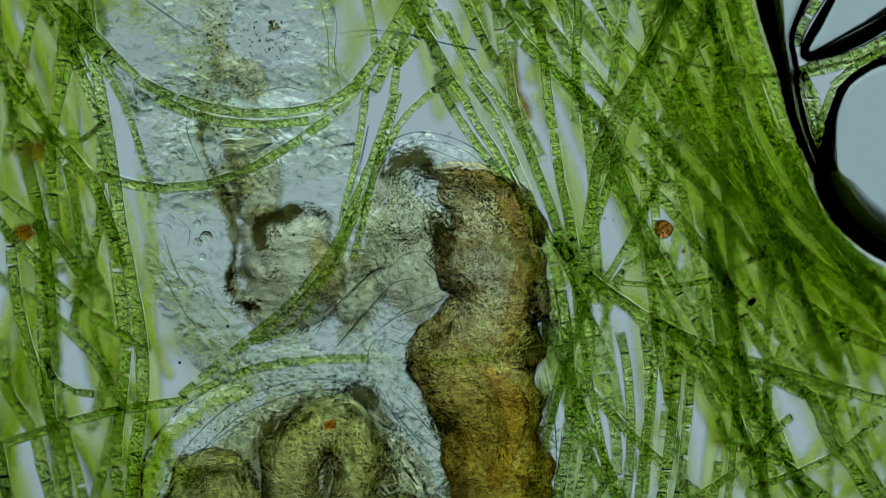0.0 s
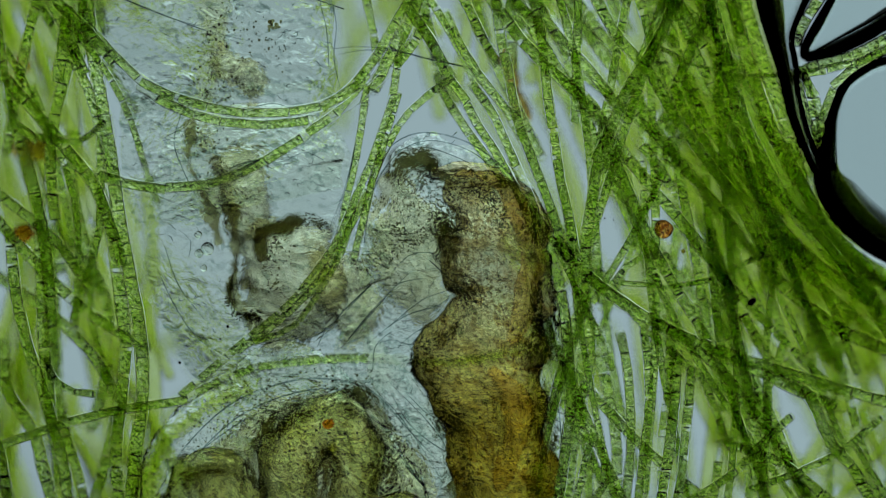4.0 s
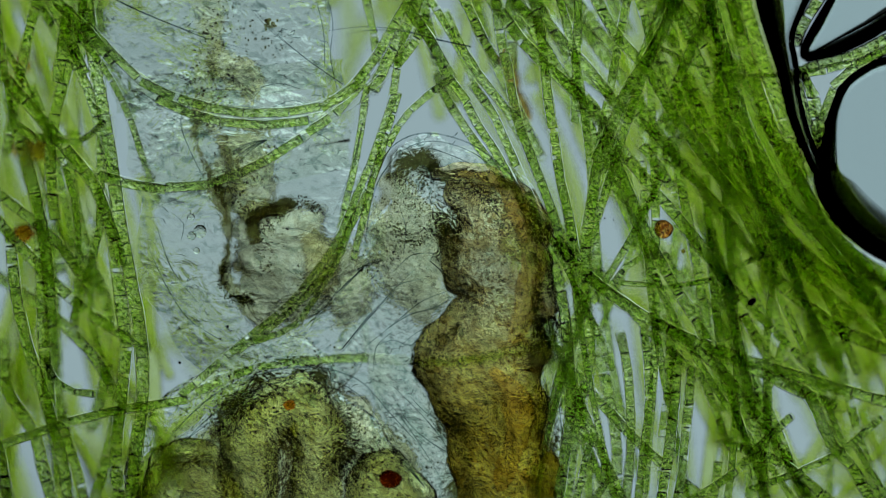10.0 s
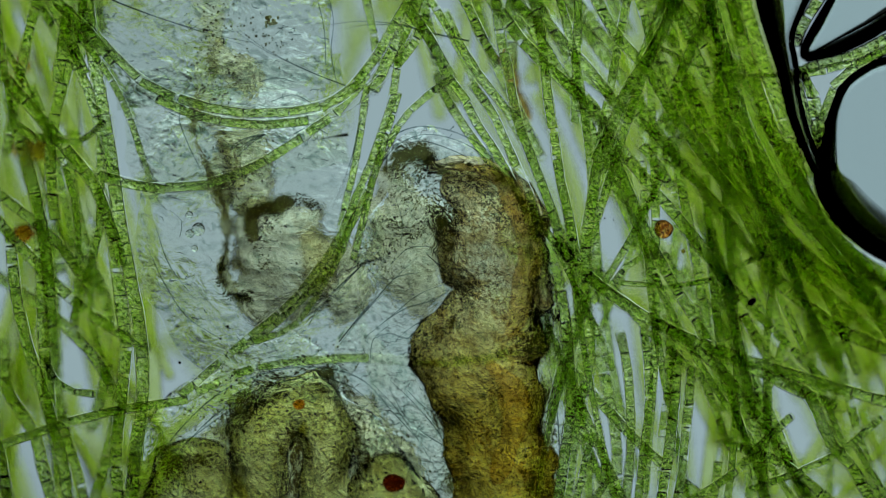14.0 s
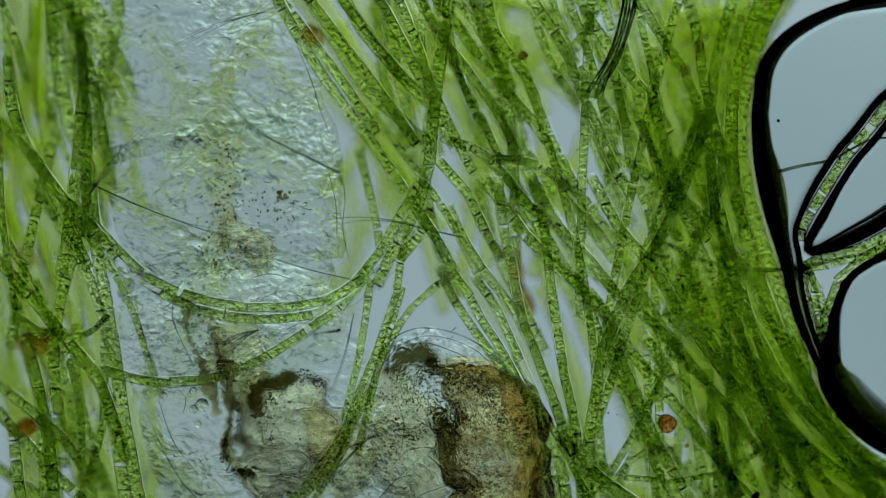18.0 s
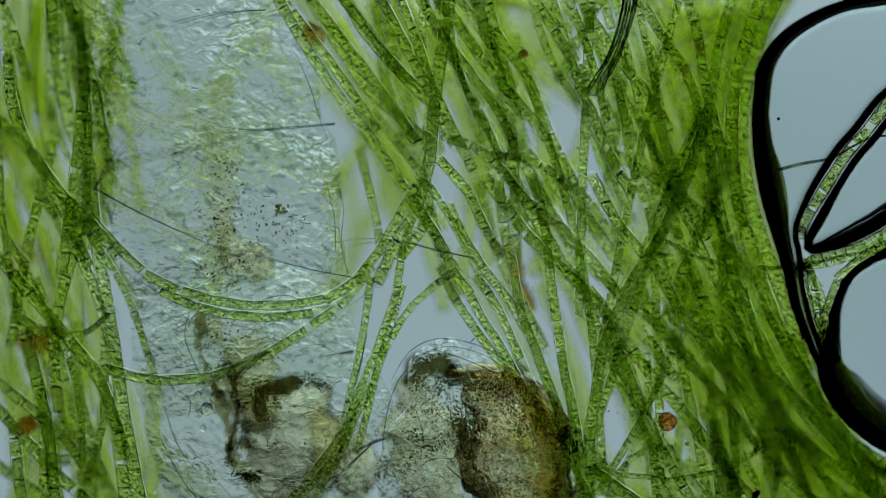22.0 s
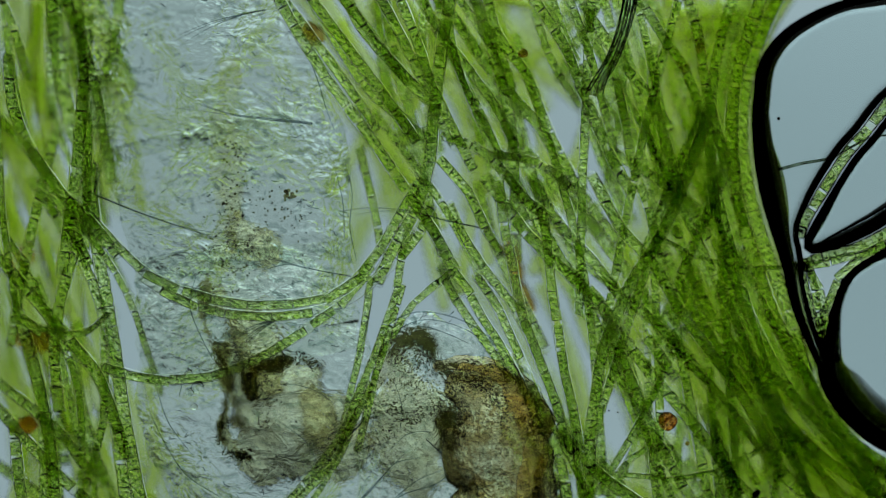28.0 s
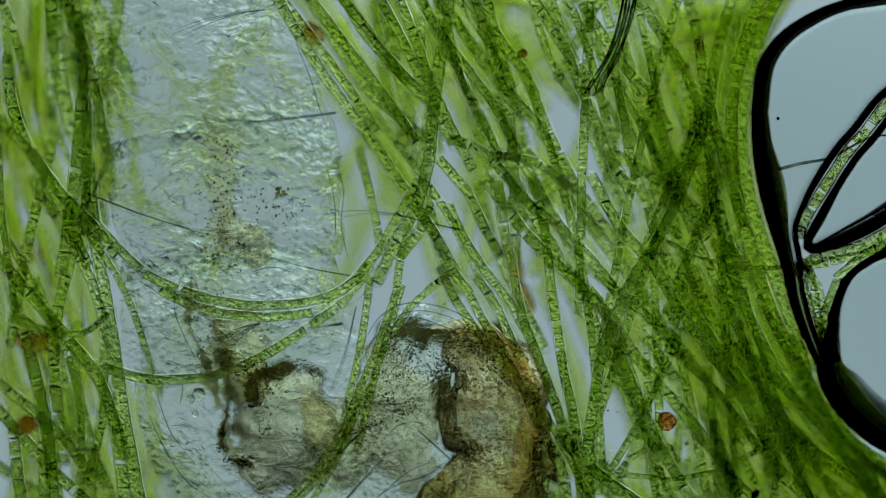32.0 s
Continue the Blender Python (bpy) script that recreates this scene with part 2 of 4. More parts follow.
def tube(path, radius, sides=10, tall=1.0, rough=0.0, rough_scale=30.0, cap=True, rounding=4, lens=False):
    """Vertices and faces of a tube along path; radius: a number or one for each point; tall: height over width; the ends are rounded; lens: its sides run out thin."""
    path = np.asarray(path, float)
    n = len(path)
    r = np.full(n, radius, float) if np.isscalar(radius) else np.asarray(radius, float)
    tan = np.gradient(path[:, :3], axis=0)
    tan /= np.linalg.norm(tan, axis=1)[:, None] + 1e-12
    stations = [(path[i, :3], tan[i], r[i]) for i in range(n)]
    if cap:
        for end, sign in ((0, -1), (-1, 1)):
            p, d, q = stations[end]
            extra = [(p + d * sign * q * 0.8 * math.sin(a), d, max(q * math.cos(a), q * 0.04)) for a in np.linspace(0, math.pi / 2, rounding + 1)[1:]]
            stations = extra[::-1] + stations if end == 0 else stations + extra
    verts, faces = [], []
    for p, d, q in stations:
        side = np.cross(d, (0, 0, 1.0))
        side /= np.linalg.norm(side) + 1e-12
        up = np.cross(side, d)
        for k in range(sides):
            a = 2 * math.pi * k / sides
            height = math.sin(a) * (abs(math.sin(a)) if lens else 1)
            v = Vector(p + side * math.cos(a) * q + up * height * q * tall)
            if rough:
                v += Vector((p[0] * 0 + side[0] * math.cos(a), side[1] * math.cos(a), math.sin(a) * tall)) * (noise.noise(v * rough_scale) * rough)
            verts.append(v)
    for i in range(len(stations) - 1):
        for k in range(sides):
            j = (k + 1) % sides
            faces.append((i * sides + k, i * sides + j, (i + 1) * sides + j, (i + 1) * sides + k))
    if cap:
        faces.append(tuple(range(sides))[::-1])
        last = (len(stations) - 1) * sides
        faces.append(tuple(last + k for k in range(sides)))
    return verts, [], faces


def joined(shapes):
    verts, faces = [], []
    for v, _, f in shapes:
        faces += [tuple(i + len(verts) for i in face) for face in f]
        verts += list(v)
    return verts, [], faces


def ball(p, r, seed=0, squash=(1, 1, 1), rough=0.25, rings=5, sides=8):
    """A small uneven grain."""
    verts, faces = [], []
    off = Vector((seed * 3.7, seed * 1.3, seed * 2.1))
    for i in range(rings + 1):
        th = math.pi * i / rings
        for k in range(sides):
            ph = 2 * math.pi * k / sides
            d = Vector((math.sin(th) * math.cos(ph), math.sin(th) * math.sin(ph), math.cos(th)))
            q = r * (1 + rough * noise.noise(d * 1.4 + off))
            verts.append(Vector(p) + Vector((d.x * squash[0], d.y * squash[1], d.z * squash[2])) * q)
    for i in range(rings):
        for k in range(sides):
            j = (k + 1) % sides
            faces.append((i * sides + k, (i + 1) * sides + k, (i + 1) * sides + j, i * sides + j))
    return verts, [], faces


# ---- setting ----
bm = bmesh.new()
bmesh.ops.create_circle(bm, cap_ends=True, segments=96, radius=5.0)
lamp = tagged(part("backdrop", bm, M_lamp), "evenly glowing pale blue-grey field lamp beneath the slide", "lamp", kind="structure")
lamp.location = (0, 0.17, -15)
bm = bmesh.new()
bmesh.ops.create_cube(bm, size=1)
bmesh.ops.scale(bm, vec=(4.2, 3.6, 0.1), verts=bm.verts)
bmesh.ops.bevel(bm, geom=bm.edges[:], offset=0.01, segments=2, affect="EDGES")
slide = tagged(part("ground", bm, M_slide), "clear glass slide under the wet mount", "slide", kind="structure")
slide.location = (0, 0.17, -0.6)

# ---- algae ----
rng = random.Random(4)


def unit_cell(seed):
    """The green body of one cell: a lumpy plug with wrinkled sides and a few starch grains, one unit long and one in radius."""
    r = random.Random(seed)
    verts, faces, sides, rings = [], [], 10, 9
    empty = r.uniform(0.0, 0.22)
    for i in range(rings + 1):
        z = i / rings - 0.5
        for k in range(sides):
            a = 2 * math.pi * k / sides
            d = Vector((math.cos(a), math.sin(a), z * 3))
            w = 0.87 * (1 - empty * abs(noise.noise(d * 1.1 + Vector((seed * 5.1, 0, 0))))) + 0.10 * noise.noise(d * 2.6 + Vector((0, seed * 2.3, 0)))
            verts.append(Vector((d.x * w, d.y * w, z)))
    for i in range(rings):
        for k in range(sides):
            j = (k + 1) % sides
            faces.append((i * sides + k, i * sides + j, (i + 1) * sides + j, (i + 1) * sides + k))
    shapes = [(verts, [], faces)]
    for _ in range(r.randint(2, 4)):
        a, rad = r.uniform(0, 6.28), r.uniform(0.2, 0.6)
        shapes.append(ball((math.cos(a) * rad, math.sin(a) * rad, r.uniform(-0.36, 0.36)), 0.2, r.random() * 9, (1, 1, 0.4), rings=4, sides=6))
    me = bpy.data.meshes.new("chloroplast")
    me.from_pydata(*joined(shapes))
    me.materials.append(M_chloro)
    for poly in me.polygons:
        poly.use_smooth = True
    return me


CELLS = [unit_cell(s) for s in range(10)]


def unit_septum():
    verts, faces, sides = [], [], 12
    for z, r in ((-1, 0.2), (-1, 0.9), (0, 1.0), (1, 0.9), (1, 0.2)):
        for k in range(sides):
            a = 2 * math.pi * k / sides
            verts.append(Vector((math.cos(a) * r, math.sin(a) * r, z)))
    for i in range(4):
        for k in range(sides):
            j = (k + 1) % sides
            faces.append((i * sides + k, i * sides + j, (i + 1) * sides + j, (i + 1) * sides + k))
    faces += [tuple(range(sides))[::-1], tuple(4 * sides + k for k in range(sides))]
    me = bpy.data.meshes.new("cross_wall")
    me.from_pydata(verts, [], faces)
    me.materials.append(M_septum)
    return me


SEPTUM = unit_septum()


def along(path, run, s):
    """The place and the direction at the length s of a path."""
    u = s / run * (len(path) - 1)
    i = min(int(u), len(path) - 2)
    f = u - i
    return Vector(path[i, :3] * (1 - f) + path[i + 1, :3] * f), Vector(path[i + 1, :3] - path[i, :3]).normalized()


COVER = collections.Counter()


def squares(points):
    """The squares of 40 micrometres that a thread runs through."""
    found = set()
    for (xa, ya), (xb, yb) in zip(points, points[1:]):
        steps = max(1, int(math.hypot(xb - xa, yb - ya) / 20))
        found |= {(int((xa + (xb - xa) * i / steps) // 40), int((ya + (yb - ya) * i / steps) // 40)) for i in range(steps + 1)}
    return found


# threads pressed under the cover glass: height over width
FLAT = 0.45


def filament(wide, z, *points, cell=46, full=0.985, sag=0.05, label="green algae filament of barrel cells in a clear wall"):
    """One thread of algae: a clear tube, its cross walls and the green body of every cell."""
    COVER.update(squares(points))
    sway = 0.010 if not isinstance(z, tuple) and z > 0.195 else 0.034
    z = z if isinstance(z, tuple) else SHARP + (z - SHARP) * (0.5 if z > SHARP else 1.5)
    heights = z if isinstance(z, tuple) else (z + rng.gauss(0, sway), min(z + rng.gauss(0, sway), 0.27))
    n = len(points)
    pts = [P(x, y, heights[0] + (heights[1] - heights[0]) * i / max(1, n - 1) - sag * (2 * i / max(1, n - 1) - 1) ** 6) for i, (x, y) in enumerate(points)]
    path, run = smooth_path(pts)
    root = tagged(new("algae_filament"), label, "algae", "algae filaments")
    root.location = path[0]
    path = path - path[0]
    rad = wide * 0.88 / 2000
    radii = [rad * (1 + 0.06 * math.sin(i * 0.9 + wide)) for i in range(len(path))]
    part("wall", tube(path, radii, 12, tall=FLAT), M_wall, root)
    s = 0.0
    while s < run - 0.012:
        long = min(cell / 1000 * rng.uniform(0.75, 1.35), run - s)
        p, d = along(path, run, s + long / 2)
        across = d.cross(Vector((0, 0, 1))).normalized()
        turn = Matrix((across, across.cross(-d), d)).transposed().to_4x4()
        if rng.random() < full:
            fill = rng.uniform(0.55, 0.85) if rng.random() < 0.14 else rng.uniform(0.97, 1.0)
            m = Matrix.Translation(p) @ turn @ Matrix.Rotation(math.pi * rng.randint(0, 1), 4, "Z") @ Matrix.Diagonal((rad, rad * FLAT, long * fill, 1))
            placed("chloroplast", rng.choice(CELLS), root, "", m)
        p, d = along(path, run, min(run, s + long))
        across = d.cross(Vector((0, 0, 1))).normalized()
        turn = Matrix((across, across.cross(-d), d)).transposed().to_4x4()
        m = Matrix.Translation(p) @ turn @ Matrix.Rotation(rng.gauss(0, 0.14), 4, "Y") @ Matrix.Diagonal((rad * rng.uniform(0.75, 0.97), rad * FLAT * rng.uniform(0.6, 0.95), 0.0006, 1))
        placed("cross_wall", SEPTUM, root, "", m)
        s += long
    return root


TANGLE = {"wall": [], "green_strand": []}


def soft_filament(wide, z, *points, loose=True):
    """A thread far above or below the sharp layer: its wall and one green strand."""
    COVER.update(squares(points))
    heights = z if isinstance(z, tuple) else (z, z)
    n = len(points)
    pts = [P(x, y, heights[0] + (heights[1] - heights[0]) * i / max(1, n - 1)) for i, (x, y) in enumerate(points)]
    path, run = smooth_path(pts, 0.03)
    rad = wide / 2000
    thick = [rad * (0.8 + 0.12 * noise.noise(Vector(p[:3]) * 30)) for p in path]
    if not loose:
        TANGLE["wall"].append(tube(path, rad, 8))
        TANGLE["green_strand"].append(tube(path, thick, 8))
        return None
    root = tagged(new("algae_filament"), "blurred green algae filament deep in the tangle", "algae", "algae filaments")
    root.location = path[0]
    path = path - path[0]
    part("wall", tube(path, rad, 8), M_wall, root)
    part("green_strand", tube(path, thick, 8), M_green, root)
    return root


# the strands beside the worm
filament(30, 0.17, (150, -60), (160, 60), (178, 170), (198, 290), (212, 390), (232, 500), (249, 600), (252, 700), (240, 800), (230, 900))
filament(28, 0.16, (175, 330), (200, 430), (212, 520), (222, 610), (215, 700), (205, 800), (210, 900))
filament(26, 0.15, (120, 415), (170, 490), (192, 560), (192, 620), (183, 680), (160, 760))
filament(26, 0.15, (215, 700), (205, 740), (185, 820), (160, 900))
filament(26, 0.2, (-20, 105), (55, 190), (110, 255), (165, 325), (195, 400), (218, 470))
filament(22, 0.2, (20, 215), (90, 265), (150, 300), (210, 320), (270, 332), (330, 330), (362, 327), (430, 304), (500, 266), (560, 225), (600, 195), (650, 130), cell=58, full=0.85)
filament(24, 0.17, (-20, 375), (35, 435), (95, 500), (155, 552), (210, 588), (262, 618))
filament(24, 0.13, (-20, 480), (80, 548), (135, 598), (175, 645), (205, 700))
filament(26, 0.18, (15, 400), (28, 520), (48, 610), (72, 680), (92, 750), (112, 820), (122, 900))
filament(26, 0.16, (5, 600), (10, 680), (30, 720), (60, 770), (75, 830), (95, 900))
filament(16, 0.19, (80, 630), (95, 668), (125, 690), (165, 698))
filament(20, (0.21, 0.07), (-20, 795), (60, 768), (120, 748), (200, 728), (260, 718), (320, 708), (370, 684), (440, 655), (530, 640), (640, 634), (750, 640), (850, 633), (940, 615), (1010, 600), cell=70, full=0.8)
filament(20, 0.14, (100, 700), (120, 780), (140, 850), (150, 900))
filament(24, 0.17, (-5, 780), (5, 830), (18, 900))
filament(22, 0.15, (-20, 330), (50, 385), (110, 440), (150, 500))
filament(24, 0.12, (130, 230), (128, 330), (150, 430), (175, 520))
filament(34, 0.1, (88, -360), (95, -240), (118, -120), (150, -40), (172, 60))
filament(26, 0.17, (5, -245), (14, -160), (45, -80), (100, 0), (158, 60), (200, 110))
filament(24, 0.15, (-20, -140), (55, -60), (105, 30), (150, 130))
filament(14, 0.19, (60, 240), (110, 250), (150, 245), (185, 215))

# the arcs that cross the worm, and the strands that they run into
filament(21, 0.225, (150, 40), (200, 95), (255, 145), (310, 172), (380, 192), (450, 200), (530, 195), (590, 178), (635, 140), (672, 90), (700, 40), (735, -20), cell=62)
filament(21, 0.2, (248, 152), (300, 185), (370, 210), (450, 220), (530, 215), (600, 195), (650, 160), (690, 125), (730, 80), (758, 20), cell=62, full=0.78)
filament(28, 0.2, (790, -400), (788, -340), (773, -240), (761, -140), (752, -50), (728, 30), (695, 90), (660, 160))
filament(18, 0.17, (628, -80), (648, 0), (661, 60), (668, 110))
filament(17, 0.16, (650, 150), (640, 220), (628, 290), (612, 360), (600, 430))
filament(18, 0.22, (720, 60), (705, 110), (693, 180), (675, 235), (655, 290), (630, 350), (600, 420), (560, 480), (510, 540), (450, 590), (390, 640), (320, 700), cell=60)
filament(17, 0.2, (795, 140), (750, 175), (715, 210), (690, 250), (665, 300), (645, 380), (625, 460))
filament(17, 0.215, (705, 165), (680, 250), (655, 330), (615, 410), (565, 495), (500, 562), (420, 622))
filament(15, 0.19, (450, 606), (520, 575), (575, 500), (610, 430), (640, 330))
filament(20, 0.18, (788, 22), (815, 80), (850, 135), (885, 180), (912, 222), (940, 280), (965, 340), (985, 400))
filament(20, 0.19, (755, 60), (785, 125), (815, 165), (845, 220), (880, 275), (920, 350), (950, 420))
filament(20, 0.2, (836, 148), (868, 195), (890, 240), (912, 290), (938, 350), (960, 430))
filament(20, 0.14, (770, 130), (800, 190), (840, 250), (900, 330))
filament(22, 0.13, (838, -20), (862, 70), (885, 130), (905, 170), (930, 220), (960, 280))
filament(22, 0.2, (935, -30), (957, 60), (965, 130), (972, 190), (982, 250), (992, 320), (1010, 400), (1020, 470))
filament(26, 0.17, (850, -30), (910, 55), (960, 110), (1020, 165), (1078, 228))
filament(26, 0.15, (900, -30), (950, 60), (1000, 140), (1050, 190), (1085, 245))
filament(22, 0.18, (875, -20), (885, 60), (900, 130), (915, 210), (945, 290), (975, 370), (1000, 450))
filament(26, 0.16, (990, -30), (1050, 70), (1110, 150), (1160, 230), (1210, 290), (1270, 370), (1320, 440))
filament(24, 0.18, (1040, -30), (1090, 60), (1150, 130), (1190, 200), (1240, 270), (1300, 350), (1345, 430), (1380, 500))
filament(24, 0.17, (1160, 80), (1185, 140), (1215, 200), (1260, 270), (1310, 340), (1370, 430))
filament(26, 0.225, (1250, -150), (1205, -20), (1160, 80), (1110, 160), (1080, 230), (1060, 280), (1047, 360), (1037, 430), (1040, 500))
filament(26, 0.17, (1065, 215), (1120, 290), (1165, 345), (1215, 405), (1265, 470), (1310, 540))
filament(28, 0.15, (1085, 250), (1105, 310), (1125, 370), (1143, 430), (1150, 500))
filament(24, 0.16, (930, -30), (985, 60), (1040, 120), (1090, 185), (1140, 260), (1190, 330))
filament(24, 0.15, (1220, 130), (1245, 205), (1285, 265), (1335, 335), (1390, 410), (1450, 480))
filament(9, 0.22, (1155, 78), (1195, 98), (1235, 116), (1290, 130), (1345, 134), (1380, 132), cell=90)
filament(26, 0.2, (985, 420), (1015, 465), (1080, 520), (1160, 572), (1240, 612), (1330, 650), (1400, 685), (1480, 720))
filament(24, 0.21, (1150, 560), (1200, 590), (1300, 630), (1400, 662), (1500, 692), (1600, 720))
filament(24, 0.18, (1190, 590), (1260, 640), (1300, 685), (1340, 740))
filament(20, 0.19, (1098, 590), (1108, 640), (1115, 710), (1116, 790), (1108, 900))
filament(20, 0.19, (1140, 580), (1147, 650), (1148, 718), (1141, 790), (1128, 900))
filament(24, 0.18, (1200, 620), (1193, 720), (1183, 800), (1168, 900))
filament(20, 0.19, (1224, 650), (1216, 740), (1207, 830), (1195, 900))
filament(17, 0.18, (1240, 660), (1268, 730), (1292, 795))
filament(24, 0.18, (975, 430), (1000, 560), (1010, 700), (1000, 800), (985, 900))
filament(24, 0.17, (1025, 440), (1040, 560), (1045, 650), (1022, 730), (1003, 900))
filament(24, 0.15, (1060, 620), (1082, 720), (1092, 800), (1094, 900))
filament(22, 0.16, (1000, 400), (1020, 500), (1028, 600), (1030, 700), (1040, 800), (1045, 900))
filament(22, 0.14, (960, 560), (985, 650), (1020, 760), (1070, 850), (1110, 900))
filament(28, 0.19, (1330, 430), (1380, 500), (1440, 550), (1500, 590), (1600, 630))
filament(26, 0.18, (1370, 650), (1430, 700), (1452, 745), (1475, 790), (1510, 830), (1550, 900))
filament(18, 0.22, (1190, 905), (1290, 843), (1340, 792), (1400, 738))
filament(16, 0.22, (1320, 870), (1420, 832), (1490, 797), (1560, 740))
filament(13, 0.23, (1085, 502), (1110, 472), (1150, 450), (1190, 455))
filament(12, 0.22, (1090, 500), (1200, 505), (1290, 480), (1355, 440), cell=80)
filament(16, 0.2, (1020, 890), (1035, 820), (1050, 775), (1065, 800), (1070, 850), (1050, 890))
filament(22, 0.17, (1350, 480), (1368, 540), (1385, 610), (1362, 680), (1358, 740), (1352, 820), (1350, 900))
filament(22, 0.16, (1270, 480), (1300, 560), (1320, 640), (1340, 720), (1400, 820), (1440, 900))
filament(24, 0.16, (1400, 420), (1450, 470), (1520, 520), (1600, 570))
filament(20, 0.17, (1410, 840), (1440, 880), (1460, 920))

# the tangle above them
filament(24, 0.2, (470, -370), (533, -260), (593, -170), (653, -90), (713, 0), (760, 70), (800, 140))
filament(26, 0.16, (525, -370), (593, -260), (640, -190), (700, -135), (760, -85))
filament(26, 0.17, (590, -370), (643, -280), (713, -200), (763, -150), (800, -80))
filament(22, 0.18, (690, -370), (733, -260), (753, -200), (790, -120), (830, -40))
filament(24, 0.17, (770, -350), (843, -240), (893, -180), (950, -110), (1000, -20))
filament(24, 0.19, (850, -370), (873, -280), (923, -210), (963, -110), (1003, -30), (1043, 30), (1090, 90))
filament(24, 0.17, (920, -370), (990, -260), (1015, -200), (1040, -140), (1075, -60), (1110, 0))
filament(22, 0.18, (1000, -370), (1053, -290), (1093, -230), (1135, -180), (1180, -110))
filament(20, 0.19, (1078, -230), (1100, -120), (1112, -50), (1140, 30), (1160, 110))
filament(22, 0.18, (1110, -370), (1163, -280), (1203, -220), (1233, -150), (1275, -70), (1300, 10))
filament(24, 0.18, (1205, -370), (1228, -280), (1238, -210), (1253, -140), (1275, -60), (1310, 60))
filament(22, 0.19, (780, -100), (840, -75), (880, -40), (930, 20), (985, 60))
filament(22, 0.17, (770, -60), (820, 0), (850, 60), (880, 110))
filament(22, 0.2, (650, -370), (690, -300), (745, -190))
filament(20, 0.19, (720, -370), (775, -280), (820, -220), (870, -150), (905, -80))
filament(24, 0.17, (860, -200), (890, -110), (940, -20), (1000, 90))
filament(24, 0.17, (1150, -260), (1150, -170), (1170, -90), (1200, 0), (1250, 90))
filament(20, 0.17, (1240, -150), (1205, -60), (1165, 40))

filament(24, 0.18, (500, -400), (560, -320), (620, -240), (680, -160), (730, -90))
filament(22, 0.15, (450, -400), (510, -320), (570, -240), (620, -170), (660, -110))
filament(22, 0.17, (560, -400), (610, -330), (665, -260), (720, -190))
soft_filament(30, -0.05, (480, -420), (560, -300), (640, -190), (680, -130))
soft_filament(30, 0.02, (520, -420), (600, -290), (690, -160))
soft_filament(30, -0.1, (570, -420), (650, -300), (730, -180))

# the deeper layers, softly blurred
def field(x, y):
    """The way in which the deep strands run, in degrees from straight down, towards the right."""
    if x < 300:
        return rng.gauss(8, 16)
    if y > 560 and x < 1300:
        return rng.gauss(6, 18)
    return rng.gauss(30, 20) if rng.random() < 0.92 else rng.gauss(-28, 12)


# openings in the tangle, where the lamp shows through: x, y and half sizes
GAPS = ((1082, 400, 17, 75), (1010, 270, 20, 55), (735, 165, 32, 60), (1126, 690, 10, 70), (1166, 700, 14, 90), (1078, 760, 10, 50), (1240, 780, 28, 55), (1425, 770, 35, 45),
        (1392, 690, 30, 25), (130, 640, 32, 45), (60, 830, 30, 45), (993, -110, 28, 65), (1125, 10, 22, 36), (790, -15, 26, 28), (640, -20, 20, 60), (1335, 470, 10, 30), (1174, 406, 30, 30))


def in_gap(pts, reach):
    for i in range(13):
        u = i / 6
        k, f = min(int(u), 1), u - min(int(u), 1)
        x, y = (pts[k][j] * (1 - f) + pts[k + 1][j] * f for j in (0, 1))
        if any(((x - gx) / w) ** 2 + ((y - gy) / h) ** 2 < reach for gx, gy, w, h in GAPS):
            return True
    return False


def in_bubble(pts):
    """Whether a thread would run into the air bubbles."""
    for i in range(13):
        u = i / 6
        k, f = min(int(u), 1), u - min(int(u), 1)
        x, y = (pts[k][j] * (1 - f) + pts[k + 1][j] * f for j in (0, 1))
        if y < 490 and x > 1312 + max(0, y - 90) * 0.62:
            return True
    return False


def deep(count, x0, x1, y0, y1, zlow, zhigh, long=(300, 620), wide=(18, 27), sharp=False):
    left, tries, start = count, count * 12, rng.random()
    while left and tries:
        tries -= 1
        x, y = (low + (high - low) * ((start + tries * step) % 1) for low, high, step in ((x0, x1, 0.7549), (y0, y1, 0.5698)))
        a, half, bend = radians(field(x, y)), rng.uniform(*long) / 2, rng.uniform(-40, 40)
        dx, dy = math.sin(a), math.cos(a)
        pts = [(x - dx * half, y - dy * half), (x + dy * bend, y - dx * bend), (x + dx * half, y + dy * half)]
        if min(px for px, _ in pts) < x0 - 60 or max(px for px, _ in pts) > x1 + 80:
            pts = [(x + (px - x) * 0.4, y + (py - y) * 0.6) for px, py in pts]
        if in_gap(pts, 0.9 if sharp else 0.7) or in_bubble(pts):
            continue
        at = squares(pts)
        load = sorted(COVER[q] for q in at)
        if tries > count * 4 and (load[-len(load) // 4] > 4 or sum(load) / len(load) > 2.6 + 2.4 * left / count):
            continue
        left -= 1
        if sharp:
            filament(rng.uniform(*wide), rng.uniform(zlow, zhigh), *pts, sag=rng.uniform(0.06, 0.12))
        else:
            z = 0.06 + (rng.uniform(zlow, zhigh) - 0.06) * 0.62
            soft_filament(rng.uniform(*wide), z, *pts, loose=z > -0.02)


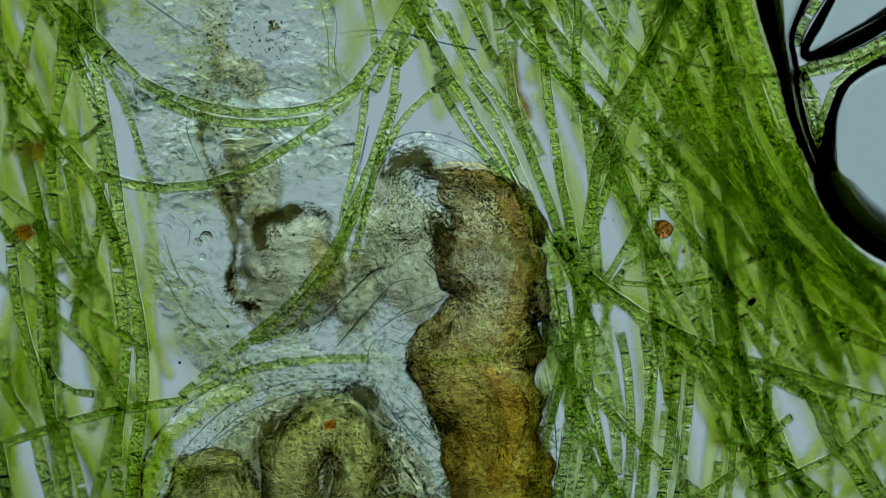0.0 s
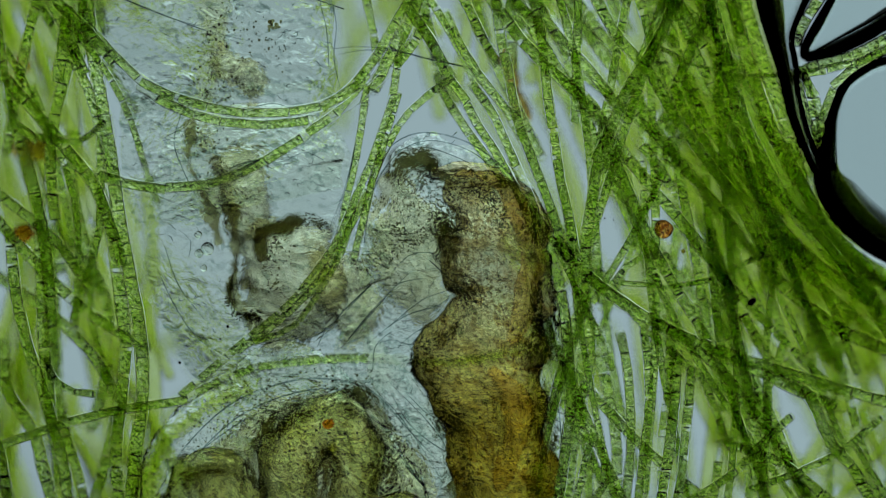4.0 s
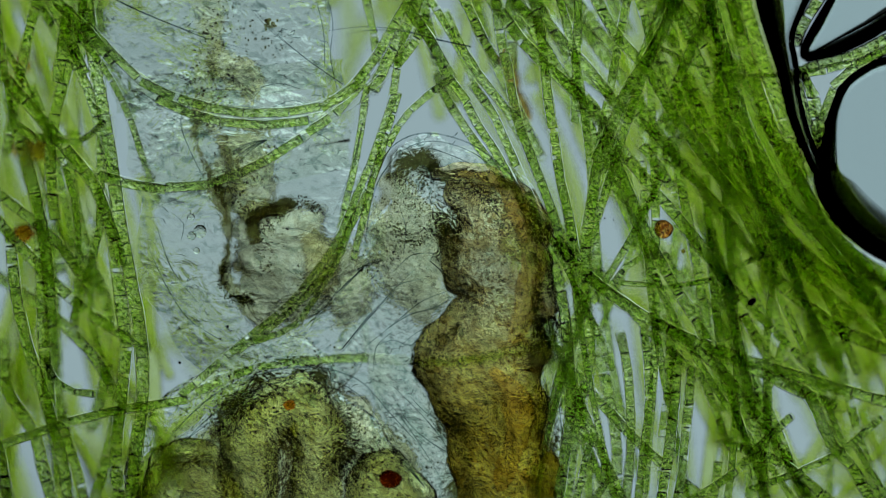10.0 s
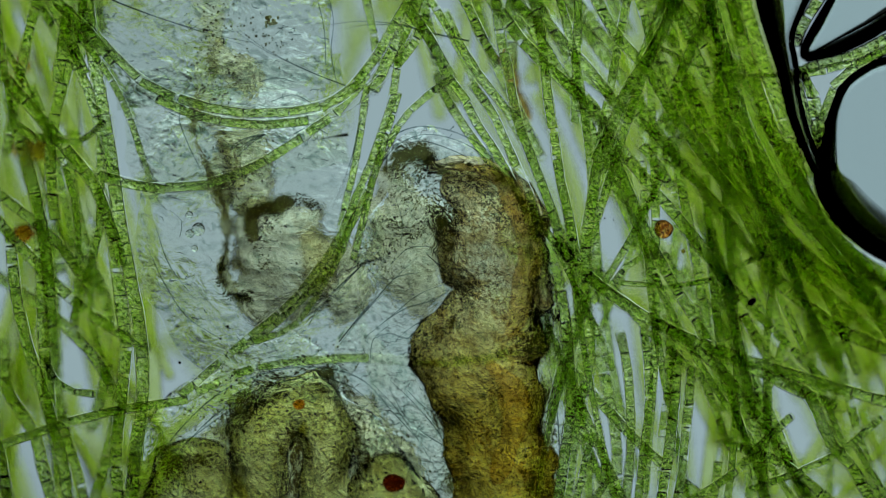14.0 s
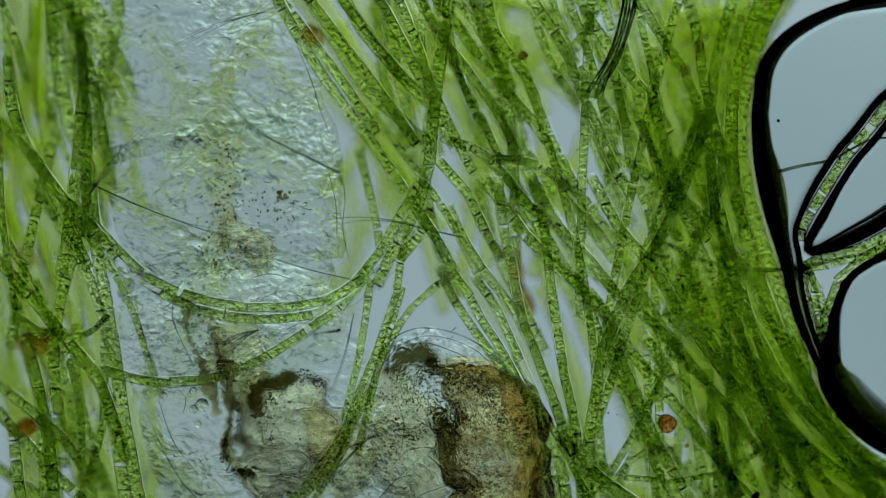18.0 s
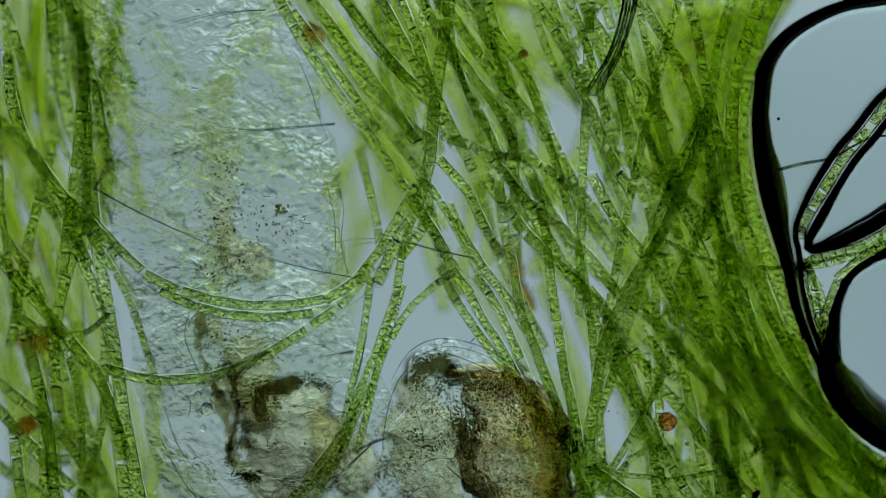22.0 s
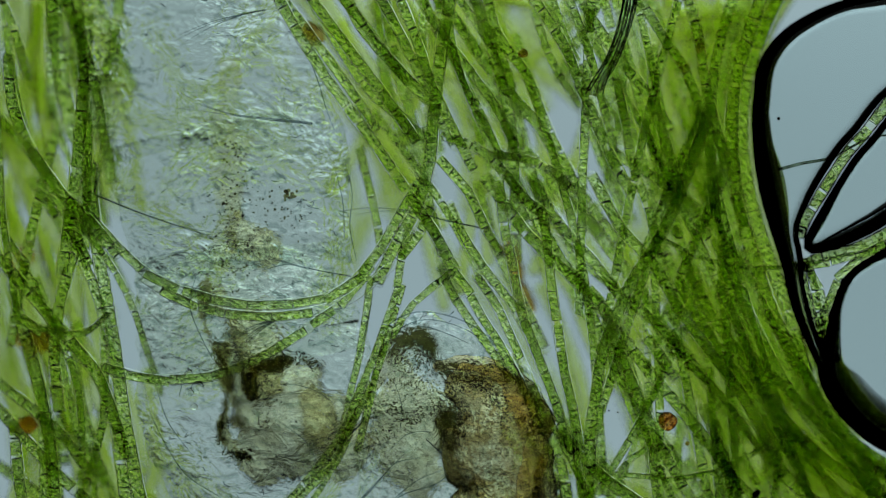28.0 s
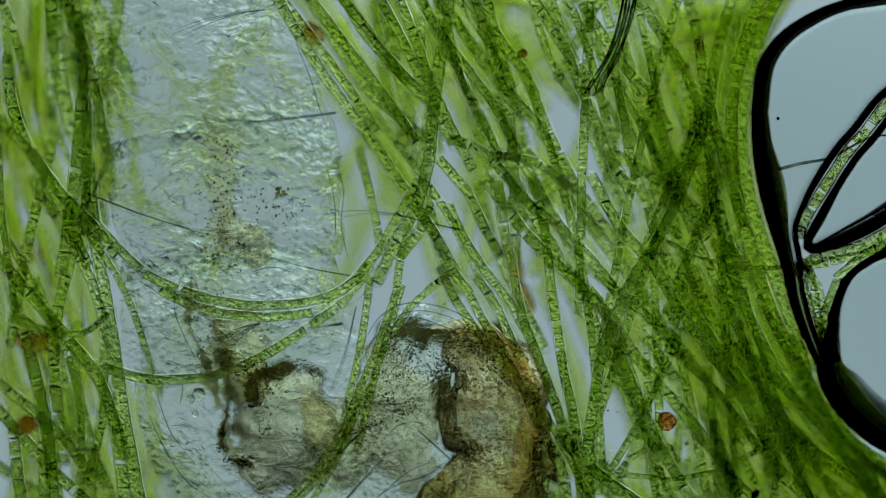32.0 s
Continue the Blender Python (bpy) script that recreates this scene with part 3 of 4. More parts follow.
deep(15, -20, 165, -400, 0, -0.25, 0.07, long=(300, 500))
deep(5, 40, 180, -380, -40, 0.11, 0.19, wide=(22, 28), long=(300, 500), sharp=True)
deep(38, -20, 170, -360, 900, -0.45, 0.06, long=(420, 800))
deep(12, 160, 240, 380, 900, -0.3, 0.05, long=(200, 400))
deep(46, 960, 1310, -360, 900, -0.5, 0.06)
deep(38, 640, 960, -390, -30, -0.45, 0.06)
deep(28, 1180, 1480, 300, 900, -0.5, 0.08)
deep(10, 1180, 1300, -360, 300, -0.5, 0.08)
deep(24, 1300, 1600, 480, 920, -0.45, 0.06, long=(300, 500))
deep(9, 0, 200, 560, 900, -0.4, 0.05, long=(250, 400))
deep(14, 1120, 1420, 60, 800, 0.13, 0.2, wide=(17, 23), long=(700, 1150), sharp=True)
deep(12, 980, 1300, -340, 880, 0.10, 0.18, wide=(17, 23), long=(600, 900), sharp=True)
deep(7, 700, 1000, -340, 40, 0.10, 0.18, wide=(20, 26), long=(360, 540), sharp=True)
deep(9, 10, 160, -340, 880, 0.12, 0.2, wide=(20, 28), long=(360, 600), sharp=True)
deep(11, 1300, 1600, 440, 900, 0.12, 0.2, wide=(18, 24), long=(360, 620), sharp=True)
deep(18, 1120, 1420, 160, 580, -0.4, -0.1, long=(300, 500))
deep(8, 1000, 1330, -360, 300, 0.13, 0.2, wide=(15, 20), long=(700, 1150), sharp=True)
deep(7, 1060, 1420, 300, 880, 0.13, 0.2, wide=(15, 20), long=(700, 1150), sharp=True)
deep(5, 700, 1000, -360, 0, 0.13, 0.2, wide=(15, 20), long=(360, 540), sharp=True)
deep(5, 0, 200, -360, 880, 0.13, 0.2, wide=(15, 20), long=(320, 520), sharp=True)
deep(5, 1340, 1600, 480, 900, 0.13, 0.2, wide=(15, 20), long=(300, 500), sharp=True)
deep(12, 1100, 1480, -300, 880, 0.12, 0.2, wide=(14, 19), long=(500, 900), sharp=True)
deep(8, 960, 1250, -340, 880, 0.12, 0.2, wide=(14, 19), long=(500, 900), sharp=True)
deep(7, 680, 1050, -360, 40, 0.12, 0.2, wide=(14, 19), long=(360, 560), sharp=True)
deep(6, 0, 200, -360, 880, 0.12, 0.2, wide=(15, 20), long=(320, 560), sharp=True)
tangle = tagged(new("algae_tangle"), "deep blurred tangle of green algae threads", "algae", kind="stuff")
for name, material in (("wall", M_wall), ("green_strand", M_green)):
    part(name, joined(TANGLE[name]), material, tangle)
for x, y, turn in ((290, -180, 20), (420, -260, -40), (260, 60, 60), (330, 160, -30), (480, -60, 75), (400, 300, -60), (300, 520, 50), (560, 540, -35)):
    dx, dy = 120 * math.sin(radians(turn)), 120 * math.cos(radians(turn))
    soft_filament(28, rng.uniform(-0.5, -0.35), (x - dx, y - dy), (x + 15, y), (x + dx, y + dy))
soft_filament(30, -0.35, (600, -60), (620, 60), (600, 220))
soft_filament(30, -0.4, (250, 480), (330, 620), (420, 760))
soft_filament(26, 0.02, (225, 860), (280, 775), (350, 720), (440, 690))
soft_filament(24, 0.05, (240, 900), (262, 830), (300, 770), (345, 740))
soft_filament(30, 0.04, (258, 540), (268, 640), (272, 760), (262, 900))
soft_filament(30, 0.0, (20, -110), (62, 60), (100, 210))
soft_filament(30, -0.05, (60, -90), (112, 60), (148, 180), (166, 300))
soft_filament(30, 0.02, (0, -20), (32, 140), (84, 270))
soft_filament(26, -0.35, (190, 600), (300, 612), (420, 640))
soft_filament(24, -0.06, (950, 170), (1000, 270), (1030, 370), (1040, 500))
soft_filament(24, 0.0, (1010, 190), (1050, 290), (1120, 380), (1190, 450))
soft_filament(24, -0.1, (1130, 230), (1090, 300), (1030, 410), (990, 520))
soft_filament(24, -0.2, (210, 860), (270, 760), (350, 690), (440, 660))
soft_filament(24, -0.28, (330, 900), (380, 800), (450, 740), (560, 700))
soft_filament(30, -0.35, (700, 0), (760, 80), (900, 250), (1040, 420))
for x, y, turn in ((250, -120, 70), (330, -60, -50), (440, -130, 62), (480, -240, 40)):
    dx, dy = 90 * math.sin(radians(turn)), 90 * math.cos(radians(turn))
    soft_filament(30, -0.5, (x - dx, y - dy), (x + 12, y), (x + dx, y + dy))


# ---- air bubbles ----
def bubble(name, *outline):
    """An air bubble pressed flat under the cover glass, with a round rim; outline: places round it and how broad the rim is there."""
    pts = [(*P(x, y, 0.12), r / 1000) for x, y, r in outline]
    whole = smooth_path(pts + [pts[0]], 0.018)[0][:-1]
    ring = whole[:, :2]
    n = len(ring)
    area = sum(ring[i][0] * ring[(i + 1) % n][1] - ring[(i + 1) % n][0] * ring[i][1] for i in range(n))
    tang = np.roll(ring, -1, 0) - np.roll(ring, 1, 0)
    tang /= np.linalg.norm(tang, axis=1)[:, None]
    inward = np.stack([-tang[:, 1], tang[:, 0]], 1) * (1 if area > 0 else -1)
    verts, faces, steps = [], [], 16
    wish = whole[:, 3]
    room = wish.copy()
    for i in range(n):
        for j in range(n):
            gap = ring[j] - ring[i]
            far = np.linalg.norm(gap)
            if min(abs(i - j), n - abs(i - j)) > 2 and gap @ inward[i] > 0.5 * far:
                room[i] = min(room[i], 0.9 * far * wish[i] / (wish[i] + wish[j]))
    for _ in range(6):
        room = np.minimum(room, (np.roll(room, 1) + room + np.roll(room, -1)) / 3)
    for s in range(steps + 1):
        a = math.pi * s / steps
        q = ring + inward * (room * (1 - math.sin(a)))[:, None]
        verts += [Vector((p[0], p[1], 0.12 - 0.12 * math.cos(a))) for p in q]
    for s in range(steps):
        for k in range(n):
            j = (k + 1) % n
            f = (s * n + k, s * n + j, (s + 1) * n + j, (s + 1) * n + k)
            faces.append(f if area > 0 else f[::-1])
    low, high = range(n), range(steps * n, steps * n + n)
    root = tagged(new(name), "flattened air bubble with a broad black rim among algae", "bubble", "air bubbles")
    part("rim", (verts, [], faces), M_bubble, root, "curved rim that looks black against the light")
    turn = tuple(range(n))
    for side, ring_ids, flip in (("lower_face", low, area > 0), ("upper_face", high, area < 0)):
        part(side, ([verts[k] for k in ring_ids], [], [turn[::-1] if flip else turn]), M_bubble, root)
    return root


bubble("air_bubble", (1323, -140, 30), (1332, -215, 30), (1354, -260, 28), (1388, -294, 26), (1440, -324, 24), (1493, -343, 22), (1560, -362, 34), (1690, -390, 34), (1690, -320, 22),
       (1590, -195, 15), (1551, -158, 14), (1511, -106, 14), (1481, -72, 14), (1441, -10, 15), (1418, 36, 20), (1406, 70, 28), (1412, 100, 30), (1416, 130, 28), (1420, 170, 24), (1430, 215, 22),
       (1445, 262, 20), (1460, 300, 20), (1442, 312, 20), (1418, 264, 26), (1394, 205, 34), (1381, 150, 48), (1368, 105, 76), (1352, 55, 84), (1337, 0, 62), (1326, -70, 38))
bubble("air_bubble", (1424, 66, 26), (1464, -2, 14), (1504, -64, 13), (1534, -98, 13), (1572, -148, 13), (1640, -235, 16), (1760, -220, 40), (1790, -80, 40), (1690, -10, 50), (1620, 28, 44),
       (1570, 54, 36), (1545, 70, 36), (1500, 92, 34), (1455, 107, 34), (1426, 110, 30), (1414, 92, 26))
bubble("air_bubble", (1454, 245, 26), (1464, 198, 19), (1488, 147, 16), (1519, 121, 16), (1560, 101, 16), (1640, 82, 30), (1730, 105, 40), (1800, 200, 50), (1805, 340, 80), (1750, 460, 84), (1650, 500, 86),
       (1566, 464, 84), (1522, 438, 80), (1478, 396, 78), (1446, 344, 72), (1440, 300, 56))


for away, z in ((22, 0.03), (42, -0.08), (60, -0.05), (80, -0.14), (95, 0.0), (112, 0.05), (130, -0.12), (150, 0.02), (170, -0.04), (192, -0.12), (215, -0.1)):
    soft_filament(29, z, *((x - away * across, y + away * (1 - across)) for x, y, across in ((1380, -330, 0.9), (1330, -180, 1), (1331, -70, 1), (1357, 55, 1), (1394, 205, 0.9), (1446, 344, 0.8), (1522, 438, 0.6), (1640, 520, 0.4))))
filament(18, 0.19, (1388, 130), (1440, 128), (1490, 116), (1530, 106), (1600, 70), label="algae filament in the water bridge between two air bubbles")
soft_filament(27, 0.0, (1450, -430), (1384, -338), (1340, -262), (1316, -180), (1310, -100))
soft_filament(27, -0.05, (1410, -440), (1350, -345), (1312, -262), (1290, -170), (1286, -80))
soft_filament(27, 0.04, (1170, -270), (1270, -300), (1360, -340), (1440, -390))
soft_filament(27, 0.0, (1200, -320), (1290, -330), (1380, -370))
soft_filament(26, -0.1, (1180, -220), (1260, -260), (1330, -330), (1380, -400))
soft_filament(27, 0.02, (1426, -420), (1361, -310), (1334, -200), (1328, -100), (1341, 0), (1368, 90), (1408, 200), (1436, 350), (1480, 420), (1540, 470), (1616, 505))
soft_filament(27, -0.04, (1406, -420), (1341, -300), (1316, -190), (1312, -80), (1326, 20), (1356, 120), (1398, 230), (1456, 340), (1530, 470), (1616, 520))
soft_filament(27, 0.05, (1386, -420), (1316, -300), (1291, -190), (1296, -80), (1311, 20), (1341, 130), (1388, 250), (1456, 370), (1536, 470), (1616, 540))
filament(24, 0.2, (1408, 78), (1416, 54), (1453, -8), (1493, -70), (1523, -104), (1561, -153), (1630, -240), label="algae filament in the water bridge between two air bubbles")
filament(24, 0.2, (1392, 140), (1440, 118), (1500, 102), (1560, 74), (1640, 35), label="algae filament in the water bridge between two air bubbles")
filament(20, 0.2, (1454, 290), (1449, 240), (1460, 195), (1482, 148), (1515, 118), (1560, 92), (1620, 76), label="algae filament squeezed along an air bubble's rim")
filament(18, 0.2, (1392, 132), (1420, 138), (1440, 165), (1452, 220), (1455, 270), label="algae filament squeezed along an air bubble's rim")
filament(18, 0.19, (1420, 120), (1432, 160), (1440, 210), (1450, 280), label="algae filament squeezed along an air bubble's rim")
filament(20, 0.2, (1396, 128), (1412, 150), (1424, 195), (1436, 235), (1450, 285), label="algae filament squeezed along an air bubble's rim")
filament(30, 0.14, (1400, -400), (1345, -290), (1312, -180), (1308, -80), (1322, 10), (1348, 100), (1385, 200), (1424, 330), (1474, 410), (1520, 456), (1590, 500))
filament(30, 0.17, (1360, -400), (1318, -280), (1292, -180), (1290, -60), (1304, 30), (1328, 120), (1368, 230), (1420, 330), (1490, 450), (1590, 530))
filament(28, 0.12, (1330, -400), (1285, -250), (1268, -140), (1276, -20), (1300, 100), (1345, 230), (1410, 360), (1500, 480), (1590, 570))
filament(26, 0.15, (1300, -380), (1262, -240), (1250, -100), (1262, 40), (1300, 170), (1360, 300), (1440, 420), (1560, 540))

# ---- the worm ----
worm = tagged(new("bristle_worm"), "coiled clear water worm with brown gut, lying among algae", "worm")
worm.location = P(0, 0, 0)
HOME = P(0, 0, 0)


def body(name, material, *stations, z=0.11, tall=0.5, sides=20, rough=0.012, parent=None, label="", ends=True, lens=False):
    """A soft piece of the body along stations of x, y, half width; lens: it thins out towards its sides."""
    pts = [(*(P(x, y, z) - HOME), r / 1000) for x, y, r in stations]
    path, _ = smooth_path(pts, 0.016)
    q = path[:, 3]
    ob = part(name, tube(path[:, :3], q, sides, tall=tall, rough=rough, rough_scale=22, cap=ends, lens=lens), material, parent or worm, label)
    if lens:
        for edge in ob.data.edges:
            a, b = edge.vertices
            edge.use_edge_sharp = a % sides == b % sides and a % (sides // 2) == 0
    return ob


def strewn(name, material, parent, count, size, *spots, z=(0.13, 0.18), label="", seed=1):
    """Grains strewn round spots of x, y, spread."""
    r = random.Random(seed)
    shapes = []
    for i in range(count):
        x, y, spread = spots[i % len(spots)]
        a, d = r.uniform(0, 6.28), spread * r.uniform(0, 1.6) ** 0.7
        shapes.append(ball(P(x + d * math.cos(a), y + d * math.sin(a), r.uniform(*z)) - HOME, r.uniform(*size) / 1000, i, (r.uniform(0.7, 1.6), r.uniform(0.7, 1.6), 0.8), rough=0.6, rings=4, sides=6))
    return tagged(part(name, joined(shapes), material, parent, label), kind="stuff")


def bristle(parent, thick, z, *points, label=""):
    path, _ = smooth_path([P(x, y, z) - HOME for x, y in points], 0.012)
    n = len(path)
    return part("bristle", tube(path, [thick / 2000 * (1 - 0.75 * i / n) for i in range(n)], 6), M_bristle, parent, label)


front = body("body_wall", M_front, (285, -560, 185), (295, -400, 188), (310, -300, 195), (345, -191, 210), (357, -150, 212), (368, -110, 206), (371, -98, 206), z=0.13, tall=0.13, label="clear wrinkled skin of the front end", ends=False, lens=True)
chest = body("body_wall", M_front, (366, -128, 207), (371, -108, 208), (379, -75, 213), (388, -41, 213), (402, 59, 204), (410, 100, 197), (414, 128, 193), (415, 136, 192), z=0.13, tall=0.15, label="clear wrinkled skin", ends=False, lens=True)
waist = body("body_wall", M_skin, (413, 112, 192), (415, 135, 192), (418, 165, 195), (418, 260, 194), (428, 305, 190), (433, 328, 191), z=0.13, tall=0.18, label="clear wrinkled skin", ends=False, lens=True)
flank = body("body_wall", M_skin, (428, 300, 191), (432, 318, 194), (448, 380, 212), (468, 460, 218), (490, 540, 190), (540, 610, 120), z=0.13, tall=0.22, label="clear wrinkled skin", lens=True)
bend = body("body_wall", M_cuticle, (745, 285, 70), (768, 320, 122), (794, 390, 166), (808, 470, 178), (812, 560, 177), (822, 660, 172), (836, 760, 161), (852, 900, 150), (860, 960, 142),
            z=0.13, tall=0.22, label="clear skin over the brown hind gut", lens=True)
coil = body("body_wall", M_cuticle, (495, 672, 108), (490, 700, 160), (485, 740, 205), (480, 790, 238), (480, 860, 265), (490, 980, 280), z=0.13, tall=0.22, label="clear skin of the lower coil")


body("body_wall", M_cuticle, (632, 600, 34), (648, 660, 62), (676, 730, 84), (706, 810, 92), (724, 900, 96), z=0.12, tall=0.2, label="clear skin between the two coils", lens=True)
body("inner_wall", M_inner, (748, 305, 60), (768, 336, 108), (788, 398, 152), (800, 470, 168), (802, 560, 170), (812, 660, 164), (830, 760, 150), (850, 900, 136), parent=bend, z=0.12, tall=0.35, label="inner layer of the body wall")
body("inner_wall", M_inner, (500, 692, 95), (492, 716, 140), (488, 756, 180), (484, 806, 212), (484, 870, 240), (490, 980, 255), parent=coil, z=0.12, tall=0.3, label="inner layer of the body wall")


def folds(parent, count, seed, tilt, *spots, z=0.19, long=(5, 18)):
    """Short curved creases of the skin, strewn over spots of x, y, half width, half height."""
    r = random.Random(seed)
    shapes = []
    for i in range(count):
        x, y, w, h = spots[i % len(spots)]
        x, y = x + r.uniform(-w, w), y + r.uniform(-h, h)
        a, half, sag = radians(r.gauss(tilt, 18)), r.uniform(*long) / 2, r.gauss(0, 3)
        dx, dy = math.cos(a), math.sin(a)
        kink = r.gauss(0, 2)
        pts = [(x - dx * half, y - dy * half), (x - dx * half * 0.3 - dy * sag, y - dy * half * 0.3 + dx * sag), (x + dx * half * 0.4 + dy * kink, y + dy * half * 0.4 - dx * kink), (x + dx * half, y + dy * half)]
        path, _ = smooth_path([P(px, py, z + r.uniform(-0.03, 0.01)) - HOME for px, py in pts], 0.005)
        t = r.uniform(0.6, 1.4) / 1000
        shapes.append(tube(path, [t * math.sin(math.pi * (k + 0.6) / (len(path) + 0.2)) for k in range(len(path))], 5, cap=False))
    return tagged(part("creases", joined(shapes), M_fold, parent), kind="stuff")


folds(front, 36, 21, -8, (290, -280, 150, 110), (450, -220, 80, 70), (300, -420, 150, 90))
folds(chest, 57, 22, -5, (300, 0, 100, 120), (500, -40, 80, 90), (530, 60, 60, 60), (420, 0, 120, 110))
folds(waist, 36, 23, -15, (290, 215, 70, 90), (480, 200, 110, 80), (560, 270, 50, 60))
folds(flank, 50, 24, 20, (310, 420, 60, 100), (360, 520, 60, 60), (540, 470, 60, 110), (480, 560, 60, 40))
folds(bend, 28, 25, -30, (740, 245, 60, 22), (700, 420, 50, 80), (850, 420, 80, 100))
folds(bend, 36, 26, -35, (700, 560, 60, 70), (850, 560, 90, 70), (680, 640, 50, 40))
folds(bend, 28, 27, 30, (720, 740, 50, 70), (860, 760, 80, 100), (790, 830, 50, 40))
folds(coil, 40, 28, -20, (420, 700, 80, 40), (560, 670, 80, 25), (330, 780, 50, 50), (660, 780, 50, 80))

# what shows inside
body("gut", M_faint, (385, -230, 12), (380, -160, 20), (375, -60, 28), (385, 40, 22), (372, 125, 18), parent=chest, z=0.10, sides=12, rough=0.02)
body("gut", M_band, (352, 140, 5), (342, 190, 8), (341, 240, 7), (368, 310, 6), (396, 385, 8), parent=waist, z=0.09, sides=12, rough=0.022)
body("gut", M_band, (392, 330, 6), (402, 420, 9), (394, 480, 10), (415, 520, 9), parent=flank, z=0.09, sides=12, rough=0.022)
body("gut_pouch", M_mist, (455, 385, 50), (495, 440, 90), (500, 500, 92), (465, 540, 50), parent=flank, z=0.04, rough=0.04)
body("gut_pouch", M_mist, (430, 240, 40), (440, 300, 52), (450, 350, 45), parent=waist, z=0.04, rough=0.04)
lobe = body("gut", M_gut, (800, 318, 24), (832, 336, 52), (864, 372, 88), (872, 420, 102), (884, 470, 94), (893, 520, 84), (874, 572, 98), (852, 615, 104), (846, 645, 112), (856, 685, 108), (872, 730, 102), (885, 780, 90), (890, 850, 90), (892, 960, 90),
            z=0.135, label="brown grainy gut, yellower towards the tail", rough=0.03, sides=28)
body("gut_fold", M_tan, (765, 296, 8), (806, 291, 14), (850, 297, 18), (893, 328, 22), (924, 390, 24), (935, 460, 25), (926, 530, 24), (905, 590, 14), parent=lobe, z=0.155, tall=0.5, sides=14, label="smooth tan fold along the gut")
body("gut_fold", M_tan, (872, 645, 12), (905, 680, 26), (915, 730, 26), (902, 790, 20), (880, 850, 14), parent=bend, z=0.155, tall=0.5, sides=14, label="smooth tan fold along the gut")
body("gut_pouch", M_faint, (388, -120, 9), (398, -70, 18), (402, -20, 22), (392, 30, 14), parent=chest, z=0.06, rough=0.04)
body("gut_pouch", M_mist, (392, 52, 14), (420, 72, 24), (448, 98, 28), (452, 128, 16), parent=chest, z=0.03, rough=0.04)
body("gut_pouch", M_mist, (372, 180, 9), (378, 225, 16), (398, 275, 20), (420, 330, 18), parent=waist, z=0.0, rough=0.04)
body("gut_pouch", M_mist, (545, 430, 30), (590, 470, 45), (620, 520, 40), (600, 560, 24), parent=flank, z=0.04, rough=0.04)
body("gut_mass", M_mist, (420, 850, 120), (520, 820, 150), (600, 860, 150), (640, 960, 150), parent=coil, z=0.06, tall=0.3, rough=0.03, label="brownish mass behind the gut loops")
body("gut_mass", M_mist, (688, 318, 36), (712, 375, 66), (718, 440, 70), (728, 500, 60), (735, 540, 34), parent=bend, z=0.0, tall=0.3, rough=0.05, label="pale cloudy tissue beside the gut")
pouch_a = body("gut_pouch", M_pale, (345, 830, 70), (345, 880, 92), (340, 960, 90), z=0.15, label="pale grainy gut pouch", rough=0.02)
pouch_b = body("gut_pouch", M_pale, (455, 930, 54), (458, 800, 56), (492, 735, 54), (555, 716, 52), (584, 785, 44), (580, 850, 44), (578, 930, 46), z=0.15, label="pale grainy gut loop", rough=0.02)
pouch_c = body("gut_pouch", M_pale, (680, 860, 70), (690, 900, 85), (690, 960, 80), z=0.15, label="pale grainy gut pouch", rough=0.02)

body("dark_cap", M_dark, (682, 298, 13), (703, 283, 24), (738, 270, 23), (764, 286, 13), parent=bend, z=0.0, rough=0.03, sides=12, label="dark olive cap of the gut")
body("dark_cap", M_dark, (760, 296, 10), (795, 290, 14), (838, 292, 15), (878, 306, 12), (908, 332, 8), parent=lobe, z=0.0, rough=0.03, sides=12)
body("dark_cap", M_dark, (800, 352, 9), (785, 378, 14), (776, 415, 15), (772, 444, 9), parent=lobe, z=0.0, rough=0.03, sides=12)
body("dark_cap", M_dark, (770, 446, 5), (790, 474, 7), (812, 502, 13), (836, 522, 14), (862, 530, 7), parent=lobe, z=0.0, rough=0.03, sides=12)
body("dark_cap", M_dark, (806, 540, 10), (776, 570, 12), (746, 600, 12), (738, 640, 10), parent=lobe, z=0.0, rough=0.03, sides=12)
body("dark_cap", M_dark, (742, 645, 9), (756, 690, 9), (776, 735, 14), (800, 758, 15), (840, 752, 8), parent=bend, z=0.0, rough=0.03, sides=12)
body("dark_cap", M_dark, (796, 755, 11), (802, 810, 12), (806, 870, 14), (808, 930, 14), parent=bend, z=0.0, rough=0.03, sides=12)
body("dark_cap", M_dark, (880, 700, 6), (888, 755, 8), (884, 795, 9), (892, 816, 15), (900, 826, 8), parent=bend, z=0.0, rough=0.03, sides=12)
body("dark_cap", M_dark, (930, 350, 7), (958, 430, 11), (970, 510, 11), (972, 560, 9), parent=lobe, z=0.0, rough=0.03, sides=12)
body("dark_cap", M_dark, (972, 545, 9), (966, 590, 12), (950, 622, 12), parent=bend, z=0.0, rough=0.03, sides=12)
body("dark_cap", M_dark, (950, 626, 12), (972, 700, 12), (976, 780, 12), (976, 900, 13), parent=bend, z=0.0, rough=0.03, sides=12)
body("dark_cap", M_dark, (448, 425, 3), (441, 392, 5), (456, 372, 3), (480, 368, 4), (512, 354, 5), (548, 357, 4), (572, 374, 2), parent=flank, z=0.06, rough=0.022, sides=10)
body("dark_cap", M_dark, (398, 415, 4), (396, 450, 6), (388, 492, 7), (402, 522, 6), (425, 530, 6), (442, 524, 4), parent=flank, z=0.06, rough=0.022, sides=10)
